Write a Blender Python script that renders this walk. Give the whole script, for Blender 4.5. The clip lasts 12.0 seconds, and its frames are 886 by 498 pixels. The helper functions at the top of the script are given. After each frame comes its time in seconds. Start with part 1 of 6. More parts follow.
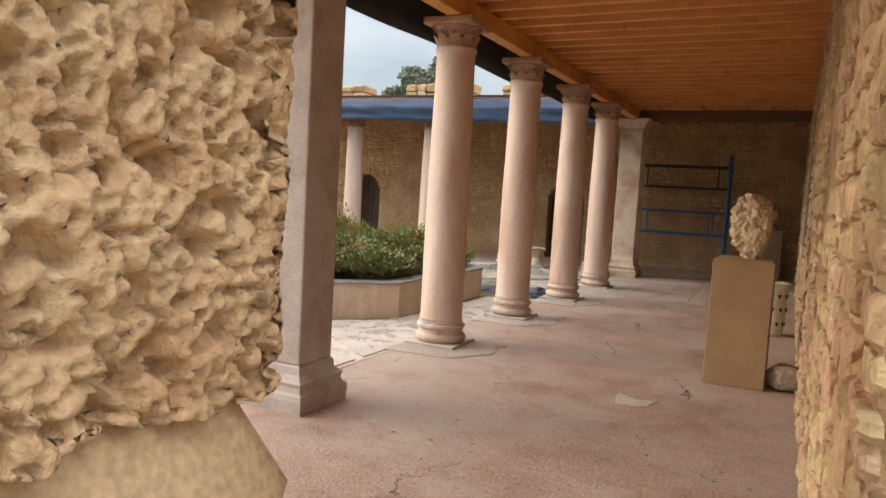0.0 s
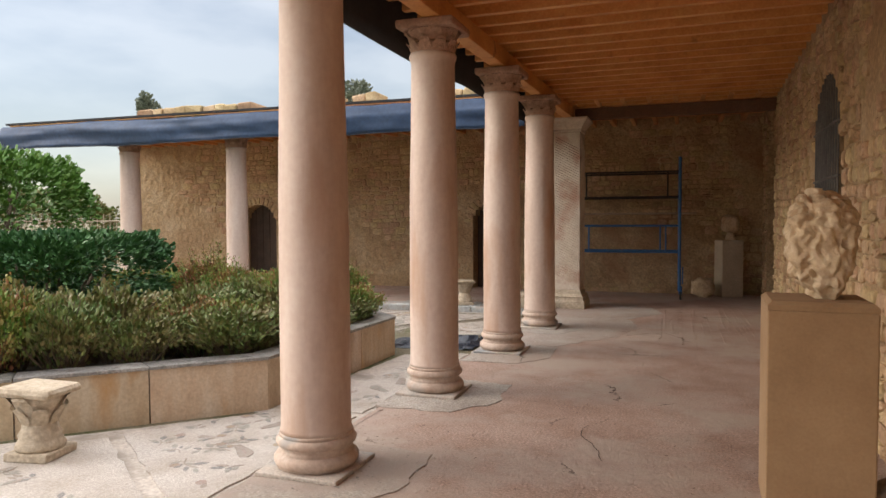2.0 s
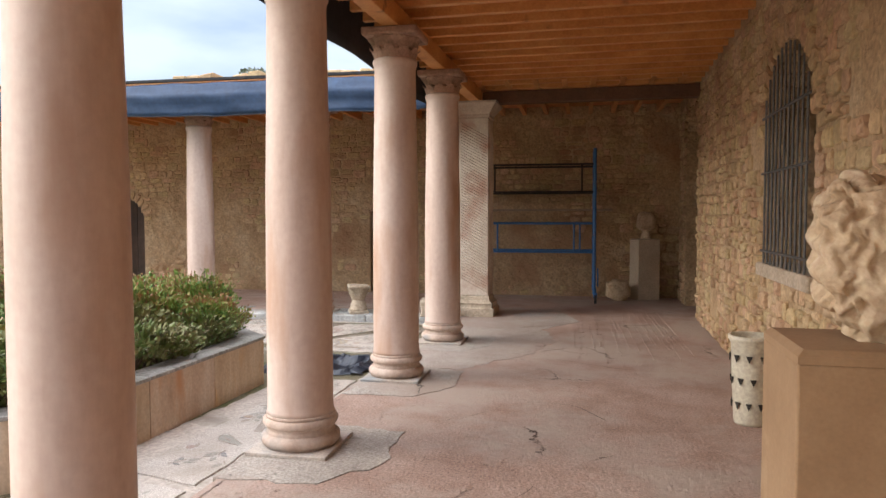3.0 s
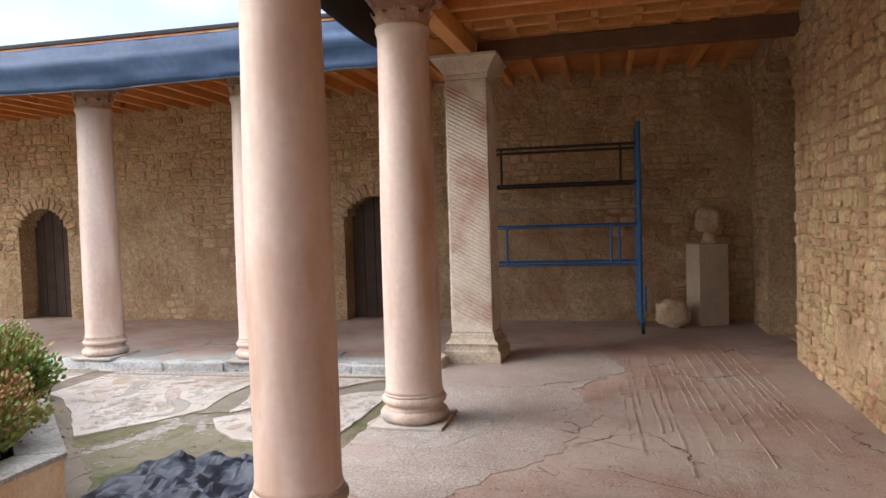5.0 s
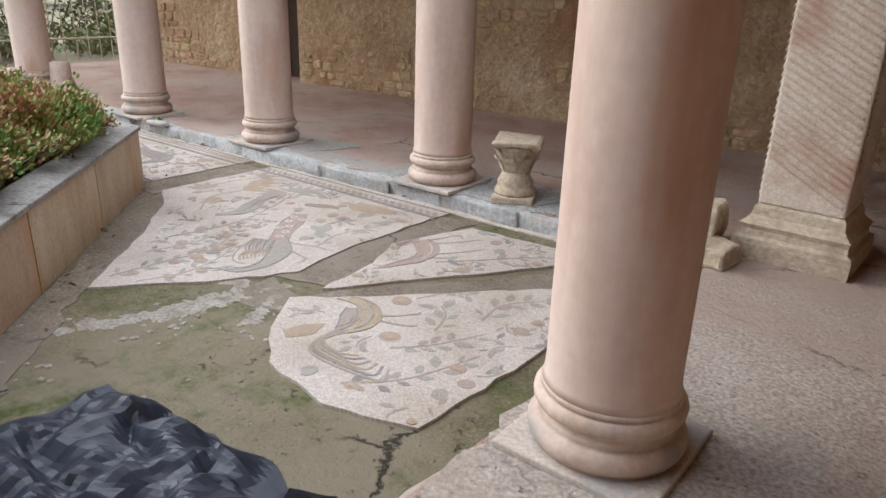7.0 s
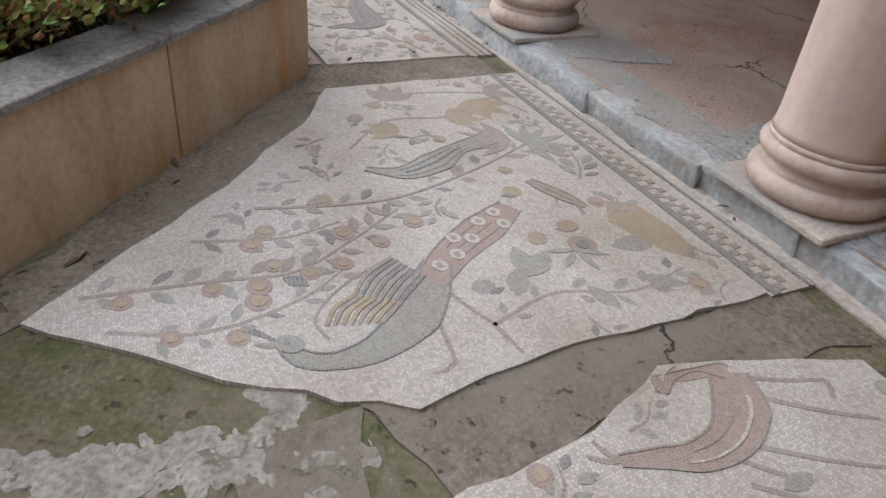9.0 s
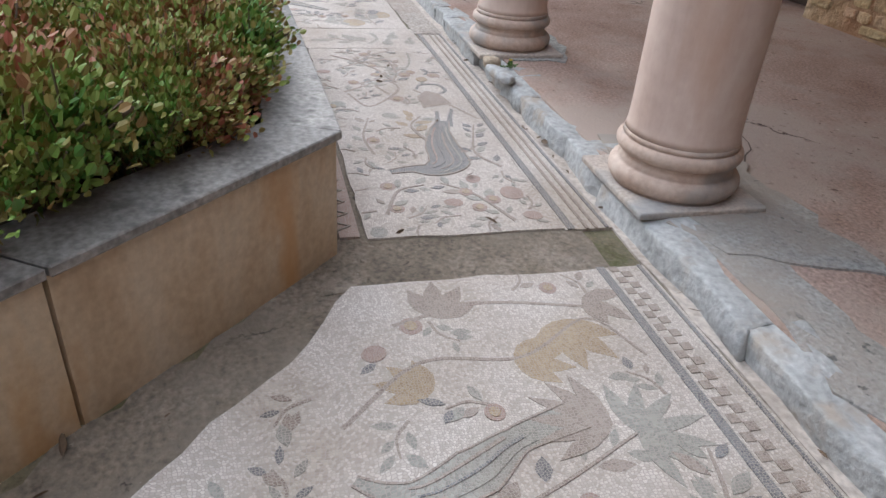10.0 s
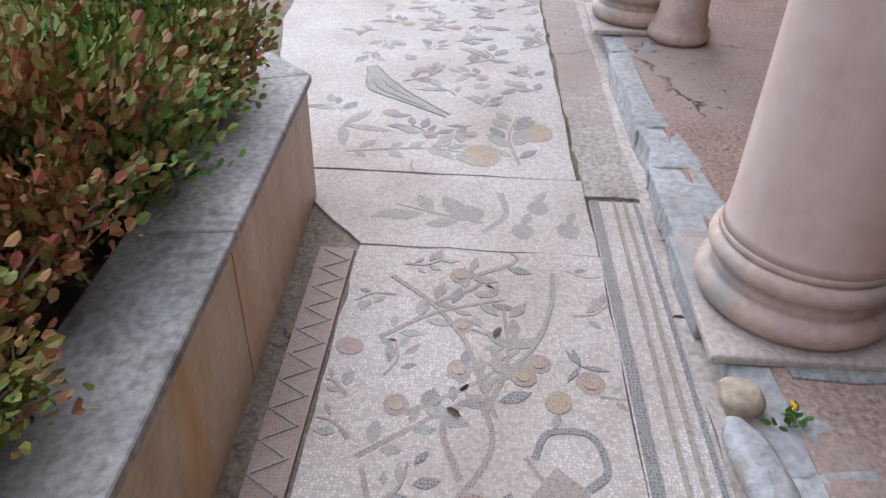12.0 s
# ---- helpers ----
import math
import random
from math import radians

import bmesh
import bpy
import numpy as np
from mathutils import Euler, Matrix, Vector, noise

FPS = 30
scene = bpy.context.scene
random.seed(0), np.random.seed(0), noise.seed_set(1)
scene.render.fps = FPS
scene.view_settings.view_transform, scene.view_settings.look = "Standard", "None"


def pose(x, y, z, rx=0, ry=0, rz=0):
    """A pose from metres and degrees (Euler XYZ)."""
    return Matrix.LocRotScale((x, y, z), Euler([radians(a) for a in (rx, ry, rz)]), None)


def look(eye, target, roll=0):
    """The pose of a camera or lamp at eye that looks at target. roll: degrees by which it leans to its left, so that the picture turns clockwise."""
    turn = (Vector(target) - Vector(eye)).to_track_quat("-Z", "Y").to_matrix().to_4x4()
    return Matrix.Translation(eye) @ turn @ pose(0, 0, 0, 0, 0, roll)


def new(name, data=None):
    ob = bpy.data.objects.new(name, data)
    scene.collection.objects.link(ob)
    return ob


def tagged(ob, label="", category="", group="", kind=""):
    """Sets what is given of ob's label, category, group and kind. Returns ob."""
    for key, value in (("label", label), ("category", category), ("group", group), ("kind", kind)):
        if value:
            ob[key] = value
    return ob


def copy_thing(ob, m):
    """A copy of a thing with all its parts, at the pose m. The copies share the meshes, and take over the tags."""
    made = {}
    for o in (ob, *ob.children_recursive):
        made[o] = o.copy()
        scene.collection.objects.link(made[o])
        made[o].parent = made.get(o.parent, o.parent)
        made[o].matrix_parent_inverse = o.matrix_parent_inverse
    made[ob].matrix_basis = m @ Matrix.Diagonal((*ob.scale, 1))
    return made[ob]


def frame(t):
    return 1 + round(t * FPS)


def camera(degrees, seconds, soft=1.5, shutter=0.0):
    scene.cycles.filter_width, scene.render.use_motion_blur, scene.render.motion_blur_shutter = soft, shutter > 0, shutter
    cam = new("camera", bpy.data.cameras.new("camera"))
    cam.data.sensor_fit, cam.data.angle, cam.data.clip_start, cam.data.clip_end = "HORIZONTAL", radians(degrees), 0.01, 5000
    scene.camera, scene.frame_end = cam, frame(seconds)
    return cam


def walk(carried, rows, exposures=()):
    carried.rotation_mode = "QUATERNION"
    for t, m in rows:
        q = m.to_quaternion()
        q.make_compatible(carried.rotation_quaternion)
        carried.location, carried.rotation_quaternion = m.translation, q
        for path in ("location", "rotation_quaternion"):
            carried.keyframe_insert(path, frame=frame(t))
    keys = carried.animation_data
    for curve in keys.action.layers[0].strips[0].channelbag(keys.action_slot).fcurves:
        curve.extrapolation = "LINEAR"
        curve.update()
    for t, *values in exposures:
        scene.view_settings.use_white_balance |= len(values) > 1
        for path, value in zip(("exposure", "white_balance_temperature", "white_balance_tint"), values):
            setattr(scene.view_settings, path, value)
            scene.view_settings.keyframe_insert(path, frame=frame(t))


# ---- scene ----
cam = camera(64.3, 12.0)
METRES, EYE, TILT, LEAN, TURN = 17.86, 1.566, 0.0, 0.0, 24.6
ROWS = [
    (0.0, 0.0, 0.0, 0.0, 0.27, -4.73, -3.28),
    (0.5, 0.0012, 0.0384, 0.0015, -3.02, -3.64, -0.33),
    (1.0, 0.0052, 0.0761, 0.0011, -6.47, -3.28, 1.1),
    (1.5, 0.0123, 0.1157, -0.0003, -6.26, -2.27, 0.28),
    (2.0, 0.0203, 0.1567, -0.0012, -5.95, -2.41, 0.28),
    (2.5, 0.0328, 0.1976, -0.0012, -7.76, -2.58, 0.43),
    (3.0, 0.0431, 0.2406, -0.001, -13.52, -2.75, 0.07),
    (5.0, 0.1084, 0.4109, -0.0006, -11.75, -2.5, 1.74),
    (5.5, 0.1291, 0.4541, -0.0014, -10.86, -2.06, 1.02),
    (6.0, 0.1422, 0.5015, -0.003, -5.05, -1.39, -0.5),
    (6.5, 0.1493, 0.5482, -0.0055, 6.2, -9.39, -0.54),
    (8.5, 0.1198, 0.6996, -0.0166, 31.62, -38.5, -3.22),
    (9.0, 0.1013, 0.7272, -0.0203, 40.5, -34.45, -5.03),
    (9.5, 0.0811, 0.7572, -0.02, 46.21, -31.78, -2.52),
    (10.0, 0.0591, 0.7895, -0.0193, 51.93, -31.08, -3.93),
    (10.5, 0.0329, 0.8205, -0.0187, 57.22, -31.75, -3.24),
    (11.0, 0.0033, 0.8475, -0.0185, 63.15, -32.73, -3.13),
    (11.5, -0.031, 0.8695, -0.0179, 65.43, -34.22, -2.6),
    (12.0, -0.0661, 0.8891, -0.018, 69.2, -34.7, -1.35),
]
walk(cam, [(t, pose(0, 0, EYE, TILT, LEAN, TURN) @ pose(METRES * x, METRES * y, METRES * z, 90 + pitch, roll, yaw)) for t, x, y, z, yaw, pitch, roll in ROWS],
     exposures=((0.0, 0.85, 7200, 12), (0.5, 0.8, 7400, 12), (1.0, 0.62, 7300, 12), (2.0, 0.74, 6950, 12), (3.0, 1.13, 6500, 12), (5.0, 1.3, 6250, 12), (6.0, 1.35, 6200, 12), (6.5, 1.15, 6200, 11), (8.5, 0.43, 6150, 10), (9.5, 0.43, 6000, 10), (10.5, 0.68, 5900, 12), (11.5, 0.62, 5800, 14), (12.0, 0.5, 5750, 15)))

import itertools

# ---- world, sun ----
world = bpy.data.worlds.new("overcast_sky")
scene.world = world
world.use_nodes = True
wn, wl = world.node_tree.nodes, world.node_tree.links
sky = wn.new("ShaderNodeTexSky")
sky.sky_type, sky.sun_disc = "NISHITA", False
sky.sun_elevation, sky.sun_rotation = radians(27), radians(253)
tc = wn.new("ShaderNodeTexCoord")
sep = wn.new("ShaderNodeSeparateXYZ")
wl.new(tc.outputs["Generated"], sep.inputs[0])
grad = wn.new("ShaderNodeValToRGB")
grad.color_ramp.elements[0].position, grad.color_ramp.elements[0].color = 0.0, (0.15, 0.165, 0.185, 1)
grad.color_ramp.elements[1].position, grad.color_ramp.elements[1].color = 0.8, (1.75, 1.75, 1.77, 1)
mid = grad.color_ramp.elements.new(0.33)
mid.color = (0.29, 0.31, 0.34, 1)
wl.new(sep.outputs[2], grad.inputs[0])
cmap = wn.new("ShaderNodeMapping")
cmap.inputs["Scale"].default_value = (1.6, 1.6, 5.0)
cloud = wn.new("ShaderNodeTexNoise")
cloud.inputs["Scale"].default_value, cloud.inputs["Detail"].default_value = 2.2, 7
wl.new(tc.outputs["Generated"], cmap.inputs[0])
wl.new(cmap.outputs[0], cloud.inputs[0])
cramp = wn.new("ShaderNodeValToRGB")
cramp.color_ramp.elements[0].position, cramp.color_ramp.elements[0].color = 0.36, (0.68, 0.74, 0.82, 1)
cramp.color_ramp.elements[1].position, cramp.color_ramp.elements[1].color = 0.60, (1.18, 1.18, 1.17, 1)
wl.new(cloud.outputs[0], cramp.inputs[0])
mul = wn.new("ShaderNodeMix")
mul.data_type, mul.blend_type = "RGBA", "MULTIPLY"
mul.inputs[0].default_value = 1
wl.new(grad.outputs[0], mul.inputs[6])
wl.new(cramp.outputs[0], mul.inputs[7])
bg_cloud, bg_sky, add = wn.new("ShaderNodeBackground"), wn["Background"], wn.new("ShaderNodeAddShader")
bg_cloud.inputs[1].default_value = 1.0
wl.new(mul.outputs[2], bg_cloud.inputs[0])
bg_sky.inputs[1].default_value = 0.05
wl.new(sky.outputs[0], bg_sky.inputs[0])
wl.new(bg_cloud.outputs[0], add.inputs[0])
wl.new(bg_sky.outputs[0], add.inputs[1])
wl.new(add.outputs[0], wn["World Output"].inputs[0])

sun_data = bpy.data.lights.new("sun", "SUN")
sun_data.energy, sun_data.angle, sun_data.color = 1.4, radians(40), (1.0, 0.95, 0.88)
sun = new("sun", sun_data)
sun.matrix_world = look((-20, 2, 11), (0, 8, 1))


# ---- materials ----
def material(name, ramp, scale=6.0, rough=0.85, bump=0.3, fine=60.0, dist=0.02, stain=None, metal=0.0,
             random_by="", hue=0.0, voro=0.0, spots=0.5, stretch=1.0):
    """Noise-driven colour ramp at two scales with bump; stain: (colour, scale, threshold)."""
    m = bpy.data.materials.new(name)
    m.use_nodes = True
    n, l = m.node_tree.nodes, m.node_tree.links
    p = n["Principled BSDF"]
    p.inputs["Roughness"].default_value, p.inputs["Metallic"].default_value = rough, metal
    co = n.new("ShaderNodeTexCoord")
    geo = n.new("ShaderNodeNewGeometry")
    big = n.new("ShaderNodeTexNoise")
    big.inputs["Scale"].default_value, big.inputs["Detail"].default_value, big.inputs["Roughness"].default_value = scale, 8, 0.65
    upright = n.new("ShaderNodeMapping")
    upright.inputs["Scale"].default_value = (1, 1, stretch)
    l.new(geo.outputs["Position"], upright.inputs[0])
    l.new(upright.outputs[0], big.inputs[0])
    cr = n.new("ShaderNodeValToRGB")
    els = cr.color_ramp.elements
    for i, c in enumerate(ramp):
        pos = 0.28 + 0.44 * i / max(1, len(ramp) - 1)
        e = els[i] if i < 2 else els.new(pos)
        e.position, e.color = pos, (*c, 1)
    l.new(big.outputs[0], cr.inputs[0])
    colour = cr.outputs[0]
    small = n.new("ShaderNodeTexNoise")
    small.inputs["Scale"].default_value, small.inputs["Detail"].default_value = fine, 5
    l.new(geo.outputs["Position"], small.inputs[0])

    def mix(kind, fac, a, b):
        x = n.new("ShaderNodeMix")
        x.data_type, x.blend_type = "RGBA", kind
        if isinstance(fac, float):
            x.inputs[0].default_value = fac
        else:
            l.new(fac, x.inputs[0])
        l.new(a, x.inputs[6])
        if isinstance(b, tuple):
            x.inputs[7].default_value = (*b, 1)
        else:
            l.new(b, x.inputs[7])
        return x.outputs[2]

    colour = mix("OVERLAY", spots, colour, small.outputs[0])
    if stain:
        sc, ss, st = stain
        sn = n.new("ShaderNodeTexNoise")
        sn.inputs["Scale"].default_value, sn.inputs["Detail"].default_value = ss, 6
        l.new(upright.outputs[0], sn.inputs[0])
        sr = n.new("ShaderNodeMapRange")
        sr.inputs[1].default_value, sr.inputs[2].default_value = st, st + 0.14
        l.new(sn.outputs[0], sr.inputs[0])
        colour = mix("MIX", sr.outputs[0], colour, sc)
    if random_by:
        if random_by == "object":
            rnd = n.new("ShaderNodeObjectInfo").outputs["Random"]
        else:
            rnd = geo.outputs["Random Per Island"]
        hs = n.new("ShaderNodeHueSaturation")
        for k, lo, hi in ((0, 0.5 - hue * 0.3, 0.5 + hue * 0.3), (2, 1 - hue * 2.2, 1 + hue * 2.2)):
            mr = n.new("ShaderNodeMapRange")
            mr.inputs[3].default_value, mr.inputs[4].default_value = lo, hi
            if k:
                wnz = n.new("ShaderNodeTexWhiteNoise")
                wnz.noise_dimensions = "1D"
                l.new(rnd, wnz.inputs["W"])
                l.new(wnz.outputs["Value"], mr.inputs[0])
            else:
                l.new(rnd, mr.inputs[0])
            l.new(mr.outputs[0], hs.inputs[k])
        l.new(colour, hs.inputs[4])
        colour = hs.outputs[0]
    bp = n.new("ShaderNodeBump")
    bp.inputs["Strength"].default_value, bp.inputs["Distance"].default_value = bump, dist
    l.new(small.outputs[0], bp.inputs["Height"])
    normal = bp.outputs[0]
    if voro:
        vo = n.new("ShaderNodeTexVoronoi")
        vo.inputs["Scale"].default_value = voro
        l.new(geo.outputs["Position"], vo.inputs[0])
        b2 = n.new("ShaderNodeBump")
        b2.inputs["Strength"].default_value, b2.inputs["Distance"].default_value = 0.6, dist * 1.5
        l.new(vo.outputs["Distance"], b2.inputs["Height"])
        l.new(normal, b2.inputs["Normal"])
        normal = b2.outputs[0]
    l.new(normal, p.inputs["Normal"])
    l.new(colour, p.inputs["Base Color"])
    return m


def tessera(name, a, b, jitter=0.25):
    """Mosaic of small cubes, about a centimetre each, with sunken joints."""
    m = bpy.data.materials.new(name)
    m.use_nodes = True
    n, l = m.node_tree.nodes, m.node_tree.links
    p = n["Principled BSDF"]
    p.inputs["Roughness"].default_value = 0.7
    geo = n.new("ShaderNodeNewGeometry")
    warp = n.new("ShaderNodeTexNoise")
    warp.inputs["Scale"].default_value = 3.0
    l.new(geo.outputs["Position"], warp.inputs[0])
    wa = n.new("ShaderNodeVectorMath")
    wa.operation = "SCALE"
    wa.inputs["Scale"].default_value = 0.12
    l.new(warp.outputs["Color"], wa.inputs[0])
    ad = n.new("ShaderNodeVectorMath")
    l.new(geo.outputs["Position"], ad.inputs[0])
    l.new(wa.outputs[0], ad.inputs[1])
    vo, ed = n.new("ShaderNodeTexVoronoi"), n.new("ShaderNodeTexVoronoi")
    for v in (vo, ed):
        v.voronoi_dimensions = "2D"
        v.inputs["Scale"].default_value, v.inputs["Randomness"].default_value = 108, 0.75
        l.new(ad.outputs[0], v.inputs[0])
    ed.feature = "DISTANCE_TO_EDGE"
    sp = n.new("ShaderNodeSeparateColor")
    l.new(vo.outputs["Color"], sp.inputs[0])
    mx = n.new("ShaderNodeMix")
    mx.data_type = "RGBA"
    mx.inputs[6].default_value, mx.inputs[7].default_value = (*a, 1), (*b, 1)
    l.new(sp.outputs[0], mx.inputs[0])
    big = n.new("ShaderNodeTexNoise")
    big.inputs["Scale"].default_value, big.inputs["Detail"].default_value = 2.3, 7
    l.new(geo.outputs["Position"], big.inputs[0])
    br = n.new("ShaderNodeValToRGB")
    br.color_ramp.elements[0].position, br.color_ramp.elements[0].color = 0.30, (0.68, 0.62, 0.56, 1)
    br.color_ramp.elements[1].position, br.color_ramp.elements[1].color = 0.62, (1.0, 1.0, 1.0, 1)
    l.new(big.outputs[0], br.inputs[0])
    m2 = n.new("ShaderNodeMix")
    m2.data_type, m2.blend_type = "RGBA", "MULTIPLY"
    m2.inputs[0].default_value = 1
    l.new(mx.outputs[2], m2.inputs[6])
    l.new(br.outputs[0], m2.inputs[7])
    jr = n.new("ShaderNodeMapRange")
    jr.inputs[1].default_value, jr.inputs[2].default_value = 0.03, 0.15
    l.new(ed.outputs["Distance"], jr.inputs[0])
    m3 = n.new("ShaderNodeMix")
    m3.data_type = "RGBA"
    m3.inputs[6].default_value = (0.385, 0.34, 0.295, 1)
    l.new(jr.outputs[0], m3.inputs[0])
    l.new(m2.outputs[2], m3.inputs[7])
    l.new(m3.outputs[2], p.inputs["Base Color"])
    bp = n.new("ShaderNodeBump")
    bp.inputs["Strength"].default_value, bp.inputs["Distance"].default_value = 0.5, 0.003
    l.new(jr.outputs[0], bp.inputs["Height"])
    l.new(bp.outputs[0], p.inputs["Normal"])
    return m


M_COLUMN = material("rose_marble", [(0.49, 0.345, 0.27), (0.61, 0.465, 0.385), (0.69, 0.56, 0.48)], 3.4, 0.6, 0.14, 22, 0.008, ((0.47, 0.285, 0.19), 2.6, 0.56), spots=0.16, stretch=0.22)
M_CAPITAL = material("carved_rose_stone", [(0.33, 0.19, 0.13), (0.47, 0.30, 0.22)], 6, 0.85, 0.6, 40, 0.015, ((0.22, 0.13, 0.10), 5, 0.6))
M_BASE = material("worn_base_stone", [(0.42, 0.29, 0.215), (0.53, 0.405, 0.325), (0.62, 0.51, 0.43)], 5, 0.75, 0.35, 34, 0.010, ((0.33, 0.305, 0.28), 3.4, 0.52), spots=0.3)
M_PLINTH = material("plinth_slab", [(0.40, 0.34, 0.29), (0.55, 0.48, 0.41)], 5, 0.85, 0.3, 60, 0.008, ((0.30, 0.31, 0.31), 2.5, 0.5))
M_GREY = material("grey_streaked_marble", [(0.28, 0.225, 0.19), (0.40, 0.34, 0.30), (0.47, 0.42, 0.385)], 2.2, 0.75, 0.35, 60, 0.008, ((0.23, 0.16, 0.12), 1.6, 0.58), spots=0.3)
M_TOOLED = material("tooled_limestone", [(0.44, 0.345, 0.265), (0.58, 0.485, 0.39), (0.66, 0.58, 0.49)], 3.2, 0.85, 0.5, 60, 0.012, ((0.42, 0.24, 0.17), 2.0, 0.56))
M_STONE = material("ochre_wall_stone", [(0.36, 0.23, 0.118), (0.51, 0.35, 0.20), (0.62, 0.46, 0.29)], 3.5, 0.92, 0.9, 26, 0.03, ((0.25, 0.16, 0.09), 2.0, 0.6), random_by="object", hue=0.07, spots=0.55)
M_STONE_J = material("ochre_wall_stone_far", [(0.35, 0.225, 0.118), (0.50, 0.345, 0.195), (0.61, 0.46, 0.29)], 1.6, 0.92, 0.9, 24, 0.03, ((0.33, 0.19, 0.10), 0.6, 0.58), random_by="island", hue=0.055, spots=0.55)
M_MORTAR = material("sandy_mortar", [(0.33, 0.21, 0.115), (0.46, 0.32, 0.18), (0.56, 0.43, 0.28)], 1.3, 0.95, 0.9, 26, 0.03, ((0.37, 0.20, 0.105), 0.7, 0.57), voro=7.0, spots=0.6)
M_ROCK = material("pitted_travertine", [(0.44, 0.25, 0.125), (0.60, 0.395, 0.225), (0.69, 0.50, 0.32)], 5, 0.95, 0.9, 38, 0.02, ((0.32, 0.23, 0.16), 7, 0.64))
M_PLASTER = material("worn_ochre_plaster", [(0.44, 0.29, 0.16), (0.58, 0.42, 0.26)], 4, 0.9, 0.4, 50, 0.01)


def broken_floor(name, tones, grey, tint_scale, crack_scale, pits, moss=None):
    """Old mortar: blotches of two tones, cement repairs, warped cracks and a pitted skin."""
    m = material(name, tones, tint_scale, 0.9, 0.65, 60, 0.009, spots=0.9)
    n, l = m.node_tree.nodes, m.node_tree.links
    p = n["Principled BSDF"]
    geo = n.new("ShaderNodeNewGeometry")
    pos = geo.outputs["Position"]

    def nz(scale, detail=6, rough=0.6):
        t = n.new("ShaderNodeTexNoise")
        t.inputs["Scale"].default_value, t.inputs["Detail"].default_value, t.inputs["Roughness"].default_value = scale, detail, rough
        l.new(pos, t.inputs[0])
        return t

    def ramp(src, lo, hi):
        r = n.new("ShaderNodeMapRange")
        r.inputs[1].default_value, r.inputs[2].default_value = lo, hi
        l.new(src, r.inputs[0])
        return r.outputs[0]

    def times(a, b):
        k = n.new("ShaderNodeMath")
        k.operation = "MULTIPLY"
        l.new(a, k.inputs[0])
        l.new(b, k.inputs[1])
        return k.outputs[0]

    def over(fac, base, colour):
        x = n.new("ShaderNodeMix")
        x.data_type = "RGBA"
        l.new(fac, x.inputs[0])
        l.new(base, x.inputs[6])
        x.inputs[7].default_value = (*colour, 1)
        return x.outputs[2]

    col = p.inputs["Base Color"].links[0].from_socket
    col = over(ramp(nz(0.55, 9, 0.68).outputs[0], 0.46, 0.58), col, grey)
    if moss:
        col = over(times(ramp(nz(1.5, 8, 0.7).outputs[0], 0.48, 0.60), ramp(nz(14, 6, 0.7).outputs[0], 0.35, 0.6)), col, moss)
    # crumbly pale grit and darker holes
    grit = ramp(nz(27, 8, 0.75).outputs[0], 0.60, 0.68)
    col = over(grit, col, tuple(min(0.7, c * 1.35) for c in grey))
    hole = ramp(nz(19, 7, 0.7).outputs[0], 0.40, 0.34)
    hole = times(hole, ramp(nz(0.9, 4).outputs[0], 0.44, 0.56))
    col = over(hole, col, tuple(c * 0.55 for c in tones[0]))
    warp = n.new("ShaderNodeVectorMath")
    warp.operation = "MULTIPLY_ADD"
    warp.inputs[1].default_value = (0.45, 0.45, 0.0)
    l.new(nz(2.6, 7, 0.7).outputs["Color"], warp.inputs[0])
    l.new(pos, warp.inputs[2])
    vo = n.new("ShaderNodeTexVoronoi")
    vo.voronoi_dimensions, vo.feature = "2D", "DISTANCE_TO_EDGE"
    vo.inputs["Scale"].default_value = crack_scale
    l.new(warp.outputs[0], vo.inputs[0])
    crack_line = times(ramp(vo.outputs["Distance"], 0.011, 0.003), ramp(nz(1.1, 3).outputs[0], 0.54, 0.63))
    col = over(crack_line, col, tuple(c * 0.3 for c in tones[0]))
    l.new(col, p.inputs["Base Color"])
    normal = p.inputs["Normal"].links[0].from_socket
    for src, depth, sign in ((nz(5.5, 9, 0.72).outputs[0], 0.03, 1), (hole, pits, -1), (crack_line, 0.012, -1)):
        b = n.new("ShaderNodeBump")
        b.inputs["Strength"].default_value, b.inputs["Distance"].default_value = 0.75, depth
        b.invert = sign < 0
        l.new(src, b.inputs["Height"])
        l.new(normal, b.inputs["Normal"])
        normal = b.outputs[0]
    l.new(normal, p.inputs["Normal"])
    return m


M_FLOOR = broken_floor("pink_mortar_floor", [(0.27, 0.165, 0.125), (0.375, 0.258, 0.205), (0.45, 0.335, 0.28)], (0.42, 0.335, 0.28), 1.5, 0.8, 0.014)
M_CONC = broken_floor("grey_repair_cement", [(0.31, 0.265, 0.228), (0.385, 0.34, 0.295), (0.445, 0.40, 0.35)], (0.37, 0.295, 0.245), 3.0, 0.9, 0.008)
M_KERB = material("blue_grey_kerb_cement", [(0.30, 0.30, 0.285), (0.40, 0.405, 0.395), (0.48, 0.485, 0.475)], 3.2, 0.9, 0.8, 32, 0.015, ((0.37, 0.325, 0.275), 7.0, 0.54), spots=0.6)
M_EARTH = broken_floor("mossy_cement_floor", [(0.095, 0.076, 0.042), (0.15, 0.125, 0.073), (0.21, 0.175, 0.115)], (0.20, 0.17, 0.115), 2.6, 0.6, 0.014, (0.062, 0.08, 0.015))
M_DAMP = broken_floor("damp_brown_cement", [(0.125, 0.10, 0.072), (0.185, 0.15, 0.112), (0.27, 0.23, 0.185)], (0.225, 0.19, 0.15), 3.0, 1.1, 0.008)
